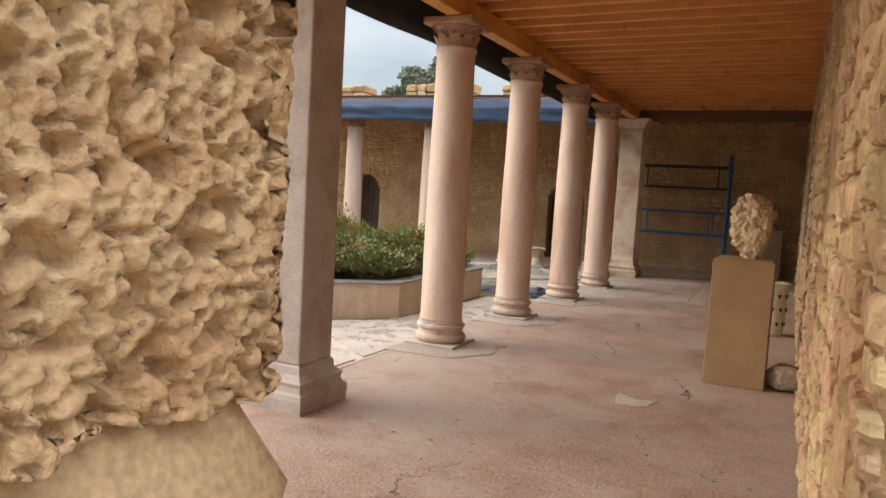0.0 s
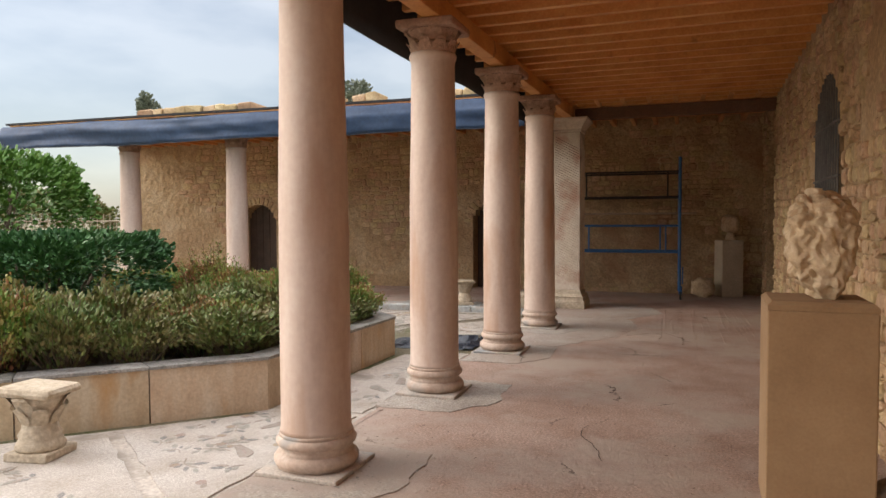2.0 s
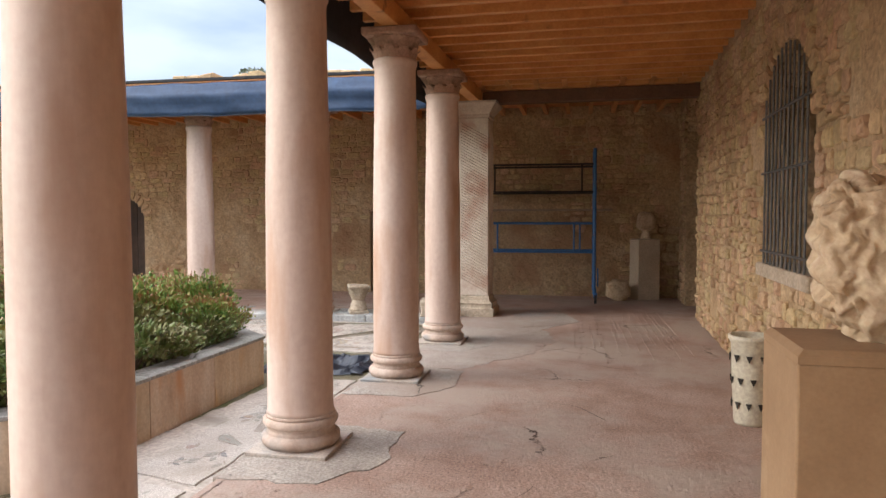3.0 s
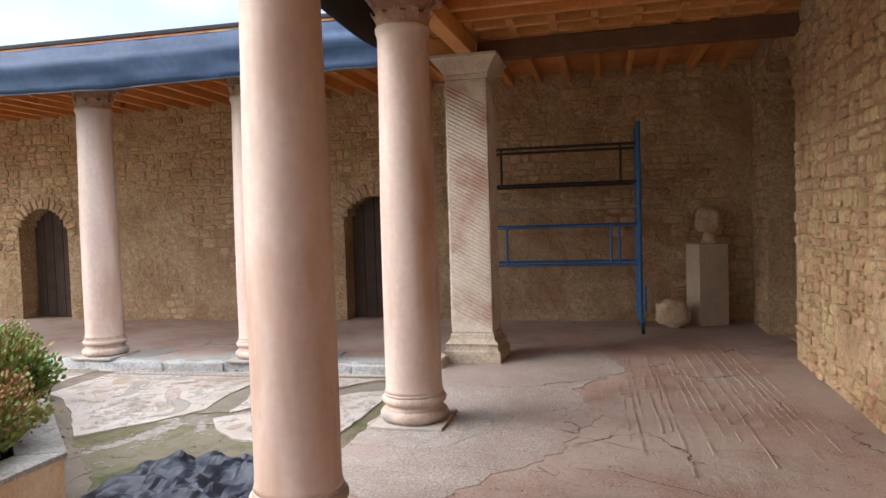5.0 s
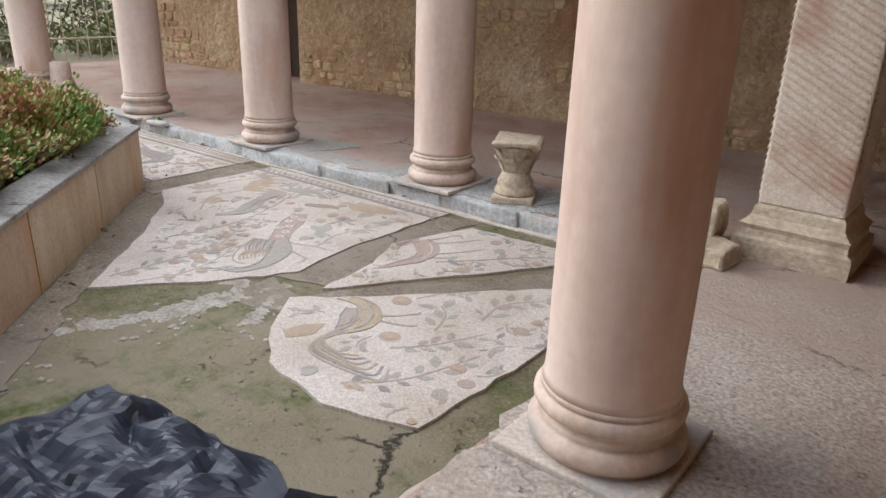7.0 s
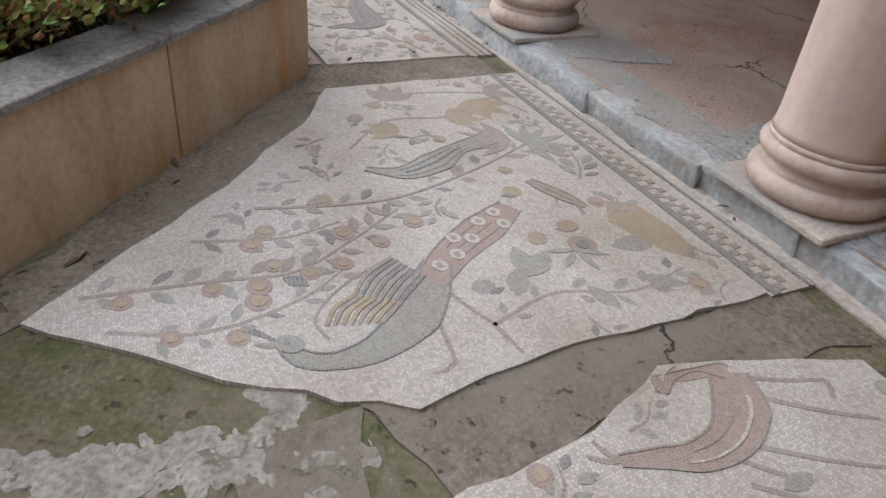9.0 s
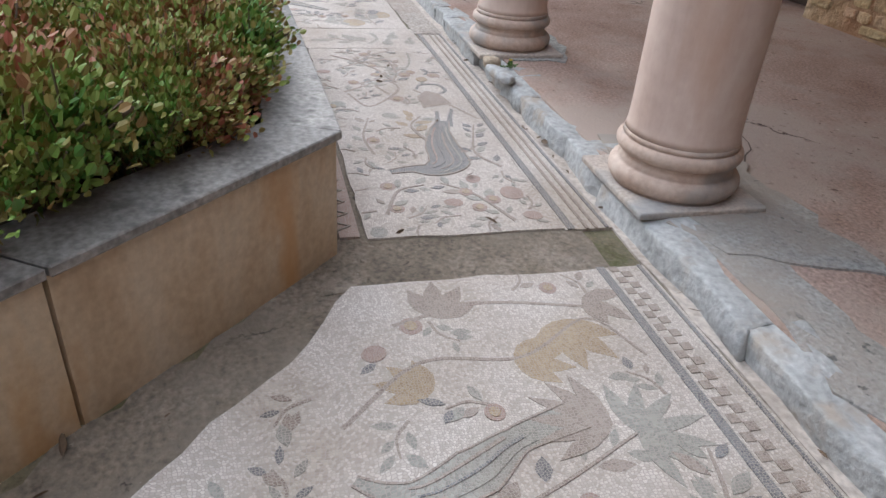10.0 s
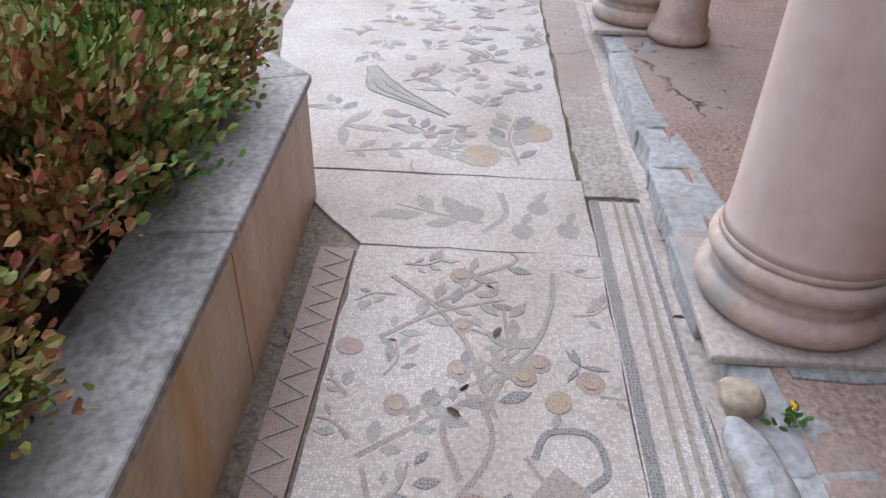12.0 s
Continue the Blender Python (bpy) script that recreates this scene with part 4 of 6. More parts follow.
hedge(pose(-18.2, 17.5, -0.16), 3.2, 5.0, 2.5, 9000, 0.13, M_LEAF_OLIVE, "olive-green bushes beyond the court", 38)
b = shrub(pose(-7.8, 11.9, 0.26), 0.55, 0.95, 2600, 0.04, M_LEAF_MIX, "taller thin shrub with red-brown leaves", 41, 26)


# ---- distance ----
def tree(m, trunk_h, crown, count, size, label, seed, limbs=9):
    t = empty("tree", m, label, "tree")
    r0 = random.Random(seed)
    bm = bmesh.new()
    bmesh.ops.create_cone(bm, cap_ends=True, segments=10, radius1=crown[0] * 0.08, radius2=crown[0] * 0.03, depth=trunk_h + crown[2] * 0.5, matrix=Matrix.Translation((0, 0, (trunk_h + crown[2] * 0.5) / 2)))
    ends = []
    for _ in range(limbs):
        e = Vector((r0.uniform(-0.4, 0.4) * crown[0], r0.uniform(-0.4, 0.4) * crown[1], trunk_h + crown[2] * r0.uniform(0.2, 0.9)))
        tube(bm, (0, 0, trunk_h * 0.9), e, crown[0] * 0.015, 6)
        ends.append(e)
    part("trunk", bm, M_BARK, t)

    def place(r):
        e = ends[r.randrange(len(ends))]
        d = Vector((r.gauss(0, 1), r.gauss(0, 1), r.gauss(0, 1))).normalized()
        k = r.random() ** 0.4
        return e + Vector((d.x * crown[0] * 0.2 * k, d.y * crown[1] * 0.2 * k, d.z * crown[2] * 0.16 * k)), d
    vs, fs = leaves(count, place, size, 0.7, seed)
    leaf_part("crown", vs, fs, M_LEAF_HAZED, t)
    return t


tree(pose(-63.7, 73.9, -0.3), 8.0, (2.6, 2.6, 9.0), 2600, 0.5, "dark narrow cypress far behind the ruin", 51, 12)
tree(pose(-32.5, 65.9, -0.3), 9.4, (7.0, 7.0, 5.2), 6500, 0.40, "rounded olive tree far behind the ruin", 52, 14)
for k in range(9):
    tree(pose(-40 - 6 * k + rng.uniform(-3, 3), 30 - 5.0 * k, -0.3), 1.5, (8, 8, 4.5), 2500, 0.5, "grey-green trees on the far slope", 60 + k, 10)

# white fence beyond the court
fence = empty("fence", pose(-16.5, 13.8, -0.16), "pale metal fence at the end of the court", "fence")
for i in range(2):
    bm = bmesh.new()
    tube(bm, (0, -8, 0.4 + i * 1.3), (0, 6, 0.4 + i * 1.3), 0.02)
    part("rail", bm, M_PALESTONE, fence)
for i in range(60):
    bm = bmesh.new()
    tube(bm, (0, -8 + i * 0.235, 0), (0, -8 + i * 0.235, 1.9), 0.012, 6)
    part("post", bm, M_PALESTONE, fence)


# ---- sculpture, pedestals and fragments ----
def pedestal(m, sx, sy, h, mat, label):
    p = empty("pedestal", m, label, "pedestal", "pedestals")
    bm = boxes((-sx / 2, -sy / 2, 0, sx / 2, sy / 2, h - 0.045), bevel=0.008)
    part("body", bm, mat, p)
    bm = square_stack([(0.5, h - 0.045), (0.5, h - 0.02), (0.455, h)])
    for v in bm.verts:
        v.co.x *= sx
        v.co.y *= sy
    part("top_slab", bm, mat, p, "bevelled top slab")
    return p


pedestal(pose(-0.155, 6.85, 0, 0, 0, -2), 0.50, 0.50, 1.12, M_PED, "tall ochre rendered pedestal beside the stone wall")
pedestal(pose(0.06, 17.62, 0, 0, 0, 22), 0.42, 0.36, 1.11, M_PED2, "cream rendered pedestal in the corner")


def carved_sculpture(m, size, mat, seed, label, name="carved_sculpture"):
    bm = lump(size, 6, 0.16, 1.3, seed, 0.22)
    for v in bm.verts:
        f = v.co.z / size[2]
        v.co.x *= 0.80 + 0.42 * f - 0.30 * max(0, f - 0.72) * 2
        v.co.y *= 0.85 + 0.30 * f - 0.30 * max(0, f - 0.72) * 2
        a = math.atan2(v.co.y, v.co.x)
        ridge = 0.5 - abs(noise.noise(v.co * 11 + Vector((seed, 0, 0)))) * 2
        hole = max(0.0, noise.noise(v.co * 17 + Vector((0, seed, 4))) - 0.28)
        out_d = Vector((v.co.x, v.co.y, 0)).normalized()
        v.co += out_d * (0.012 * ridge - 0.10 * hole) * min(1.0, f * 6)
        v.co.x += 0.012 * math.sin(v.co.z * 60 + 3 * a) * (1 if v.co.x < 0 else 0.3)
    ob = part(name, bm, mat, smooth=True)
    ob.matrix_basis = m
    return tagged(ob, label, "sculpture")


carved_sculpture(pose(-0.13, 6.86, 1.118), (0.33, 0.34, 0.57), M_HEAD, 3.0, "broken weathered limestone carving on a pedestal")
bm = lump((0.34, 0.30, 0.36), 4, 0.16, 1.6, 9.0, 0.15)
for v in bm.verts:
    v.co.z += 0.14
bmesh.ops.create_cone(bm, cap_ends=True, segments=18, radius1=0.10, radius2=0.06, depth=0.18, matrix=Matrix.Translation((0, 0, 0.09)))
ob = part("carved_bust", bm, M_HEAD, smooth=True)
ob.matrix_basis = pose(0.08, 17.6, 1.108)
tagged(ob, "small weathered stone carving on a narrow neck", "sculpture")
bm = lump((0.42, 0.36, 0.36), 4, 0.25, 1.7, 14.0, 0.25)
ob = part("carved_fragment", bm, M_HEAD, smooth=True)
ob.matrix_basis = pose(-0.42, 17.35, 0)
tagged(ob, "lumpy carved stone fragment lying on the floor", "stone fragment")
bm = lump((0.27, 0.24, 0.23), 4, 0.22, 1.3, 5.0, 0.1)
ob = part("loose_stone", bm, M_PALESTONE, smooth=True)
ob.matrix_basis = pose(0.245, 6.75, 0, 0, 0, 20)
tagged(ob, "loose rounded stone at the foot of the wall", "stone")


def small_capital(m, s, label, h=0.58):
    c = empty("fallen_capital", m, label, "capital")
    part("plinth", boxes((-0.19 * s, -0.19 * s, 0, 0.19 * s, 0.19 * s, 0.07 * s), bevel=0.012), M_PALESTONE, c)
    bm = lathe([(0.18 * s, 0.07 * s), (0.19 * s, 0.10 * s), (0.17 * s, 0.14 * s), (0.155 * s, 0.16 * s), (0.165 * s, 0.19 * s), (0.14 * s, 0.23 * s), (0.13 * s, 0.28 * s)], 28, 0.03)
    part("moulding", bm, M_PALESTONE, c, "", True)
    bm = lathe([(0.13 * s, 0.28 * s), (0.15 * s, 0.36 * s), (0.19 * s, 0.46 * s), (0.20 * s, (h - 0.04) * s)], 24, 0.08)
    leaf_ring(bm, 0.14 * s, 0.29 * s, 0.42 * s, 7, 0.07 * s)
    leaf_ring(bm, 0.165 * s, 0.38 * s, 0.52 * s, 6, 0.075 * s, 0.5)
    part("leaf_bell", bm, M_PALESTONE, c, "broken carved leaves")
    bm = bmesh.new()
    box(bm, -0.22 * s, -0.22 * s, (h - 0.07) * s, 0.22 * s, 0.22 * s, h * s, bevel=0.03 * s)
    for v in bm.verts:
        v.co += Vector((noise.noise(v.co * 12), noise.noise(v.co * 12 + Vector((4, 0, 0))), noise.noise(v.co * 10))) * 0.03
    part("abacus", bm, M_PALESTONE, c)
    return c


small_capital(pose(-4.54, 14.87, 0, 0, 0, 25), 0.77, "small pale broken capital standing on the portico edge")
small_capital(pose(-5.08, 6.42, MOS, 0, 0, 10), 0.86, "pale ochre capital standing by the planter")
for k, (x, y, sx, sy, sz, rz) in enumerate(((-3.30, 14.83, 0.42, 0.40, 0.26, 8), (-3.05, 14.60, 0.26, 0.22, 0.13, -6))):
    bm = bmesh.new()
    box(bm, -sx / 2, -sy / 2, 0, sx / 2, sy / 2, sz, bevel=0.02)
    bmesh.ops.subdivide_edges(bm, edges=bm.edges, cuts=2, use_grid_fill=True)
    for v in bm.verts:
        v.co += Vector((noise.noise(v.co * 7), noise.noise(v.co * 7 + Vector((4, 0, 0))), noise.noise(v.co * 6) * (v.co.z > 0.02))) * 0.035
        v.co.z = max(v.co.z, 0)
    ob = part("stone_block", bm, M_PALESTONE)
    ob.matrix_basis = pose(x, y, 0.0, 0, 0, rz)
    tagged(ob, "rough pale stone block beside the pillar base", "stone block", "loose blocks")

# pierced pot by the wall
pot = empty("pierced_pot", pose(0.16, 9.75, 0), "cream glazed pot with rows of triangular holes", "pot")
part("vessel", lathe([(0.115, 0), (0.12, 0.02), (0.14, 0.40), (0.145, 0.60), (0.165, 0.63), (0.165, 0.66), (0.14, 0.66), (0.13, 0.60)], 32), M_POT, pot, "", True)
# solid near-black triangles: the shade inside each opening is painted on
for zr, off in ((0.15, 0.0), (0.33, 0.2), (0.50, 0.0)):
    for i in range(10):
        a = off + i * 0.628
        r = 0.128 + 0.05 * zr
        bm = bmesh.new()
        tri = [bm.verts.new((0.004 * s, u, v)) for s in (-1, 1) for u, v in ((-0.022, 0.022), (0.022, 0.022), (0, -0.03))]
        bm.faces.new(tri[:3][::-1])
        bm.faces.new(tri[3:])
        for q0 in range(3):
            bm.faces.new((tri[q0], tri[(q0 + 1) % 3], tri[3 + (q0 + 1) % 3], tri[3 + q0]))
        h = part("hole", bm, M_INNER_SHADE, pot)
        h.matrix_basis = pose(r * math.cos(a), r * math.sin(a), zr, 0, 0, math.degrees(a))

# ---- scaffold ----
sc = empty("scaffold", pose(0, 0, 0), "blue wheeled steel scaffold with a plank deck", "scaffold")
XL, XR, YF, YB = -2.82, -0.86, 16.74, 17.42
for x in (XL, XR):
    for y in (YF, YB):
        bm = bmesh.new()
        tube(bm, (x, y, 0.17), (x, y, 2.70), 0.031, 10)
        part("upright", bm, M_BLUE, sc)
        w = part("caster", boxes((x - 0.012, y - 0.03, 0.10, x + 0.055, y + 0.03, 0.20), bevel=0.01), M_BLUE, sc)
        bm = bmesh.new()
        tube(bm, (x + 0.005, y, 0.08), (x + 0.045, y, 0.08), 0.08, 20)
        part("wheel", bm, M_RUBBER, w, "black rubber wheel")
    for z in (0.45, 1.0, 1.55, 2.1, 2.6):
        bm = bmesh.new()
        tube(bm, (x, YF, z), (x, YB, z), 0.018)
        part("rung", bm, M_BLUE, sc)
    bm = bmesh.new()
    for i in range(10):
        a0, a1 = i * 0.628, (i + 1) * 0.628
        tube(bm, (x + 0.06, YF + 0.07 * math.cos(a0), 0.46 + 0.16 * math.sin(a0)), (x + 0.06, YF + 0.07 * math.cos(a1), 0.46 + 0.16 * math.sin(a1)), 0.014, 6)
    part("ring_handle", bm, M_BLUE, sc)
for z, mt in ((2.43, M_STEEL), (1.95, M_STEEL), (1.40, M_BLUE), (0.90, M_BLUE)):
    for y in (YF, YB):
        bm = bmesh.new()
        tube(bm, (XL, y, z), (XR, y, z), 0.019)
        part("rail", bm, mt, sc)
for x, za, zb, mt in ((XL + 0.22, 1.95, 2.43, M_STEEL), (XR - 0.22, 1.95, 2.43, M_STEEL), (XL + 0.05, 0.9, 1.4, M_BLUE), (XL + 0.27, 0.9, 1.4, M_BLUE), (XR - 0.25, 0.9, 1.4, M_BLUE), (XR - 0.35, 0.9, 1.4, M_BLUE)):
    bm = bmesh.new()
    tube(bm, (x, YF, za), (x, YF, zb), 0.016)
    part("stile", bm, mt, sc)
for i in range(3):
    part("plank", boxes((XL - 0.15, YF + 0.02 + i * 0.22, 1.62, XR + 0.3, YF + 0.22 + i * 0.22, 1.655), bevel=0.004), M_PLANK, sc, "grey weathered plank")

# ---- crumpled sheet on the courtyard floor ----
bm = bmesh.new()
g = 46
grid = []
for i in range(g + 1):
    row = []
    for j in range(g + 1):
        u, v = i / g, j / g
        p = Vector((u * 3.1, v * 2.4, 0.5))
        h = 0.055 + 0.075 * noise.noise(p * 2.2) + 0.045 * noise.noise(p * 5.1)
        e = min(u, 1 - u, v, 1 - v) * 9
        h = max(0.008, h * min(1.0, e + 0.1))
        row.append(bm.verts.new((-4.5 + 1.2 * u + 0.06 * noise.noise(p * 2 + Vector((5, 0, 0))), 11.05 + 0.8 * v + 0.10 * u + 0.06 * noise.noise(p * 2), FLOOR_C + h + (0.02 if u > 0.9 else 0))))
    grid.append(row)
for a, b in zip(grid, grid[1:]):
    for j in range(g):
        bm.faces.new((a[j], b[j], b[j + 1], a[j + 1]))
ob = tagged(part("plastic_sheet", bm, M_SHEET, smooth=False), "crumpled dark blue plastic sheet lying on the floor", "plastic sheet")
sol = ob.modifiers.new("thickness", "SOLIDIFY")
sol.thickness = 0.004

# ---- mosaics ----
TOP = MOS + 0.003


ANCHORS = []
LEVEL = itertools.count()


def relief():
    """A few hundredths of a millimetre between overlapping inlays."""
    return MOS + 0.0006 + (next(LEVEL) % 97) * 0.00002


OUTLINE = {}


def within(parent, pts):
    """True if every point lies on the panel."""
    poly = OUTLINE.get(parent.name)
    if not poly:
        return True
    for x, y in pts:
        odd = False
        for (x0, y0), (x1, y1) in zip(poly, poly[1:] + poly[:1]):
            if (y0 > y) != (y1 > y) and x < (x1 - x0) * (y - y0) / (y1 - y0) + x0:
                odd = not odd
        if not odd:
            return False
    return True


def inlay(name, pts, mat, parent, z=0.0, label=""):
    if not within(parent, pts):
        return None
    ANCHORS.append((sum(p[0] for p in pts) / len(pts), sum(p[1] for p in pts) / len(pts)))
    return part(name, prism(pts, MOS - 0.004, relief() + (0.00211 if z else 0)), mat, parent, label)


def inlay_strip(name, left, right, mat, parent, z=0.0):
    """An inlay given by its two long edges."""
    keep = [i for i in range(len(left)) if within(parent, [left[i], right[i]])]
    left, right = [left[i] for i in keep], [right[i] for i in keep]
    if len(left) < 2:
        return None
    bm, h = bmesh.new(), relief() + (0.00211 if z else 0)
    t = [(bm.verts.new((*l_, h)), bm.verts.new((*r_, h)), bm.verts.new((*l_, MOS - 0.004)), bm.verts.new((*r_, MOS - 0.004))) for l_, r_ in zip(left, right)]
    for a, b in zip(t, t[1:]):
        bm.faces.new((a[0], a[1], b[1], b[0]))
        bm.faces.new((a[2], a[0], b[0], b[2]))
        bm.faces.new((a[1], a[3], b[3], b[1]))
    ANCHORS.extend(left[::4])
    return part(name, bm, mat, parent)


def oval(x, y, a, b, ang=0.0, k=18):
    c, s = math.cos(ang), math.sin(ang)
    return [(x + a * math.cos(t) * c - b * math.sin(t) * s, y + a * math.cos(t) * s + b * math.sin(t) * c) for t in [2 * math.pi * i / k for i in range(k)]]


def leaf_pts(x, y, ang, L, w):
    c, s = math.cos(ang), math.sin(ang)
    shape = [(0, 0), (0.2, 0.32), (0.45, 0.5), (0.7, 0.38), (1, 0), (0.7, -0.38), (0.45, -0.5), (0.2, -0.32)]
    return [(x + L * u * c - w * v * s, y + L * u * s + w * v * c) for u, v in shape]


def smooth_line(pts, n=8):
    P = [Vector(p) for p in pts]
    P = [P[0] * 2 - P[1]] + P + [P[-1] * 2 - P[-2]]
    out = []
    for a, b, c, d in zip(P, P[1:], P[2:], P[3:]):
        for i in range(n):
            t = i / n
            out.append(0.5 * ((2 * b) + (c - a) * t + (2 * a - 5 * b + 4 * c - d) * t * t + (3 * b - a - 3 * c + d) * t ** 3))
    return out + [P[-2]]


def ribbon(pts, w0, w1):
    L = smooth_line(pts)
    left, right = [], []
    for i, p in enumerate(L):
        d = (L[min(i + 1, len(L) - 1)] - L[max(i - 1, 0)]).normalized()
        w = (w0 + (w1 - w0) * i / (len(L) - 1)) / 2
        left.append((p.x - d.y * w, p.y + d.x * w))
        right.append((p.x + d.y * w, p.y - d.x * w))
    return left, right


MIXED = (M_TES_GREY, M_TES_GREY, M_TES_BROWN, M_TES_GREY, M_TES_DARK)


def sprig(parent, pts, pairs, L, seed, fruit=0, mats=MIXED, stem_w=0.016):
    """A stem with leaves on both sides and some round fruit."""
    r = random.Random(seed)
    inlay_strip("stem", *ribbon(pts, stem_w, stem_w * 0.5), M_TES_BROWN, parent)
    line = smooth_line(pts, 10)
    for i in range(pairs):
        k = int((i + 0.6) / pairs * (len(line) - 2))
        p, d = line[k], (line[k + 1] - line[k])
        a = math.atan2(d.y, d.x)
        for s in (-1, 1):
            if r.random() < 0.12:
                continue
            b = a + s * r.uniform(0.5, 1.0)
            q0, ll = r.uniform(0.01, 0.035), L * r.uniform(0.7, 1.2)
            inlay("leaf", leaf_pts(p.x + q0 * math.cos(b), p.y + q0 * math.sin(b), b, ll, ll * r.uniform(0.36, 0.55)), r.choice(mats), parent)
    for i in range(fruit):
        k = int((i + 0.5) / fruit * (len(line) - 1))
        p, s = line[k], r.choice((-1, 1))
        q = (p.x + s * 0.05, p.y + r.uniform(0.03, 0.09) * s)
        rr = r.uniform(0.032, 0.045)
        inlay("fruit", oval(*q, rr, rr * 0.9), M_TES_RED, parent)
        inlay("fruit_ring", oval(*q, rr * 0.55, rr * 0.5), M_TES_OCHRE, parent, TOP + 0.002)


def spray(parent, x, y, ang, count, L, mat, fan=1.0):
    for i in range(count):
        a = ang + fan * (i / max(1, count - 1) - 0.5) * 2
        inlay("leaf", leaf_pts(x, y, a, L * (1 - 0.25 * abs(i / max(1, count - 1) - 0.5)), L * 0.22), mat, parent)


def creature(parent, pts, widths, mat, line, feather=(), feet=(), tail=()):
    """A mosaic beast: a body of given half widths along its line, dark contour, feather strokes, stick legs."""
    L = smooth_line(pts, 8)
    n_ = len(L) - 1
    left, right, half_w = [], [], []
    for i, p in enumerate(L):
        d = (L[min(i + 1, n_)] - L[max(i - 1, 0)]).normalized()
        g = i / n_ * (len(widths) - 1)
        k = min(int(g), len(widths) - 2)
        w = widths[k] + (widths[k + 1] - widths[k]) * (g - k)
        half_w.append((p, Vector((-d.y, d.x)), w))
        left.append((p.x - d.y * w, p.y + d.x * w))
        right.append((p.x + d.y * w, p.y - d.x * w))
    inlay_strip("creature_outline", left, right, mat, parent)
    for side_, sg in ((left, 1), (right, -1)):
        inner_l = [(x - sg * nn.x * 0.007, y - sg * nn.y * 0.007) for (x, y), (_, nn, _) in zip(side_, half_w)]
        inlay_strip("contour", *((side_, inner_l) if sg > 0 else (inner_l, side_)), line, parent, 1)
    for j, fm in enumerate(feather):
        f = (j + 0.7) / (len(feather) + 0.4) * 2 - 1
        a0, a1 = int(n_ * (0.34 + 0.05 * (j % 2))), int(n_ * (0.93 - 0.06 * (j % 3)))
        mids = [p + nn * w * f * 0.85 for p, nn, w in half_w[a0:a1]]
        if len(mids) > 2:
            inlay_strip("feather", *ribbon([tuple(q) for q in mids[::3]], 0.006, 0.011), fm, parent, 1)
    for a, b in feet:
        inlay_strip("leg", *ribbon([a, ((a[0] + b[0]) / 2 + 0.01, (a[1] + b[1]) / 2), b], 0.018, 0.011), M_TES_BROWN, parent)
    for t in tail:
        inlay_strip("tail_feather", *ribbon(t, 0.03, 0.018), M_TES_DARK, parent)


def panel(pts, label, seed, amount=0.012):
    p = part("mosaic_panel", prism(rough_edge(pts, 0.09, amount, seed), FLOOR_C - 0.02, MOS), M_TES_WHITE)
    OUTLINE[p.name] = pts
    return tagged(p, label, "mosaic", kind="structure")


# damp cement around the panels
floor_patch([(-4.3, 10.75), (-5.6, 12.1), (-7.0, 13.42), (-7.0, 13.58), (-6.5, 13.3), (-6.0, 12.9), (-5.45, 12.2), (-4.6, 11.4)], M_DAMP, FLOOR_C + 0.004, "damp brown strip of cement by the planter", 21)
floor_patch([(-6.80, 13.40), (-6.80, 14.44), (-7.14, 14.44), (-7.14, 13.42)], M_DAMP, FLOOR_C + 0.008, "damp cement strip between two mosaics", 22, 0.015)
floor_patch([(-4.9, 13.0), (-4.55, 12.9), (-4.5, 13.1), (-3.6, 14.3), (-3.2, 14.45), (-3.2, 13.9), (-3.9, 13.4), (-4.5, 12.75), (-4.9, 12.6)], M_DAMP, FLOOR_C + 0.004, "damp brown cement between mosaics", 23)
floor_patch([(-4.95, 12.95), (-4.55, 13.1), (-4.72, 13.8), (-4.6, 14.5), (-4.9, 14.5), (-4.9, 13.3)], M_DAMP, FLOOR_C + 0.006, "damp brown cement between mosaics", 24)
for k, (a, b) in enumerate((((-4.35, 7.9), (-4.02, 10.6)), ((-7.0, 5.15), (-4.3, 7.75)))):
    d = Vector((b[0] - a[0], b[1] - a[1])).normalized()
    nrm = Vector((d.y, -d.x)) * 0.34
    floor_patch([a, b, (b[0] + nrm.x, b[1] + nrm.y), (a[0] + nrm.x, a[1] + nrm.y)], M_PALE, FLOOR_C + 0.005, "pale lime strip along the planter", 25 + k)

floor_patch([(-9.6, 3.3), (-3.45, 3.3), (-3.25, 10.9), (-4.05, 10.7), (-4.2, 7.9), (-7.0, 5.25), (-9.6, 5.1)], M_PALE, FLOOR_C + 0.003, "pale worn lime floor around the mosaics", 29, 0.01)
pea = panel([(-5.47, 12.25), (-5.03, 12.79), (-4.83, 13.12), (-4.90, 13.55), (-4.90, 14.37), (-6.83, 14.41), (-6.83, 13.50), (-6.55, 13.34), (-6.05, 12.90)], "white mosaic panel with a peacock, fruit and leafy branches", 1)
creature(pea, [(-5.18, 12.87), (-5.10, 12.90), (-5.06, 12.98), (-5.07, 13.10), (-5.15, 13.24), (-5.27, 13.34), (-5.38, 13.42)], [0.025, 0.034, 0.034, 0.052, 0.078, 0.070, 0.050], M_TES_GREY, M_TES_DARK, (),
         [((-5.18, 13.31), (-4.95, 13.28)), ((-4.95, 13.28), (-4.93, 13.20)), ((-5.22, 13.39), (-5.06, 13.45)), ((-5.06, 13.45), (-4.92, 13.47))])
creature(pea, [(-5.30, 13.36), (-5.42, 13.50), (-5.52, 13.66), (-5.62, 13.82)], [0.055, 0.068, 0.080, 0.050], M_TES_RED, M_TES_BROWN, (M_TES_BROWN, M_TES_RED, M_TES_BROWN))
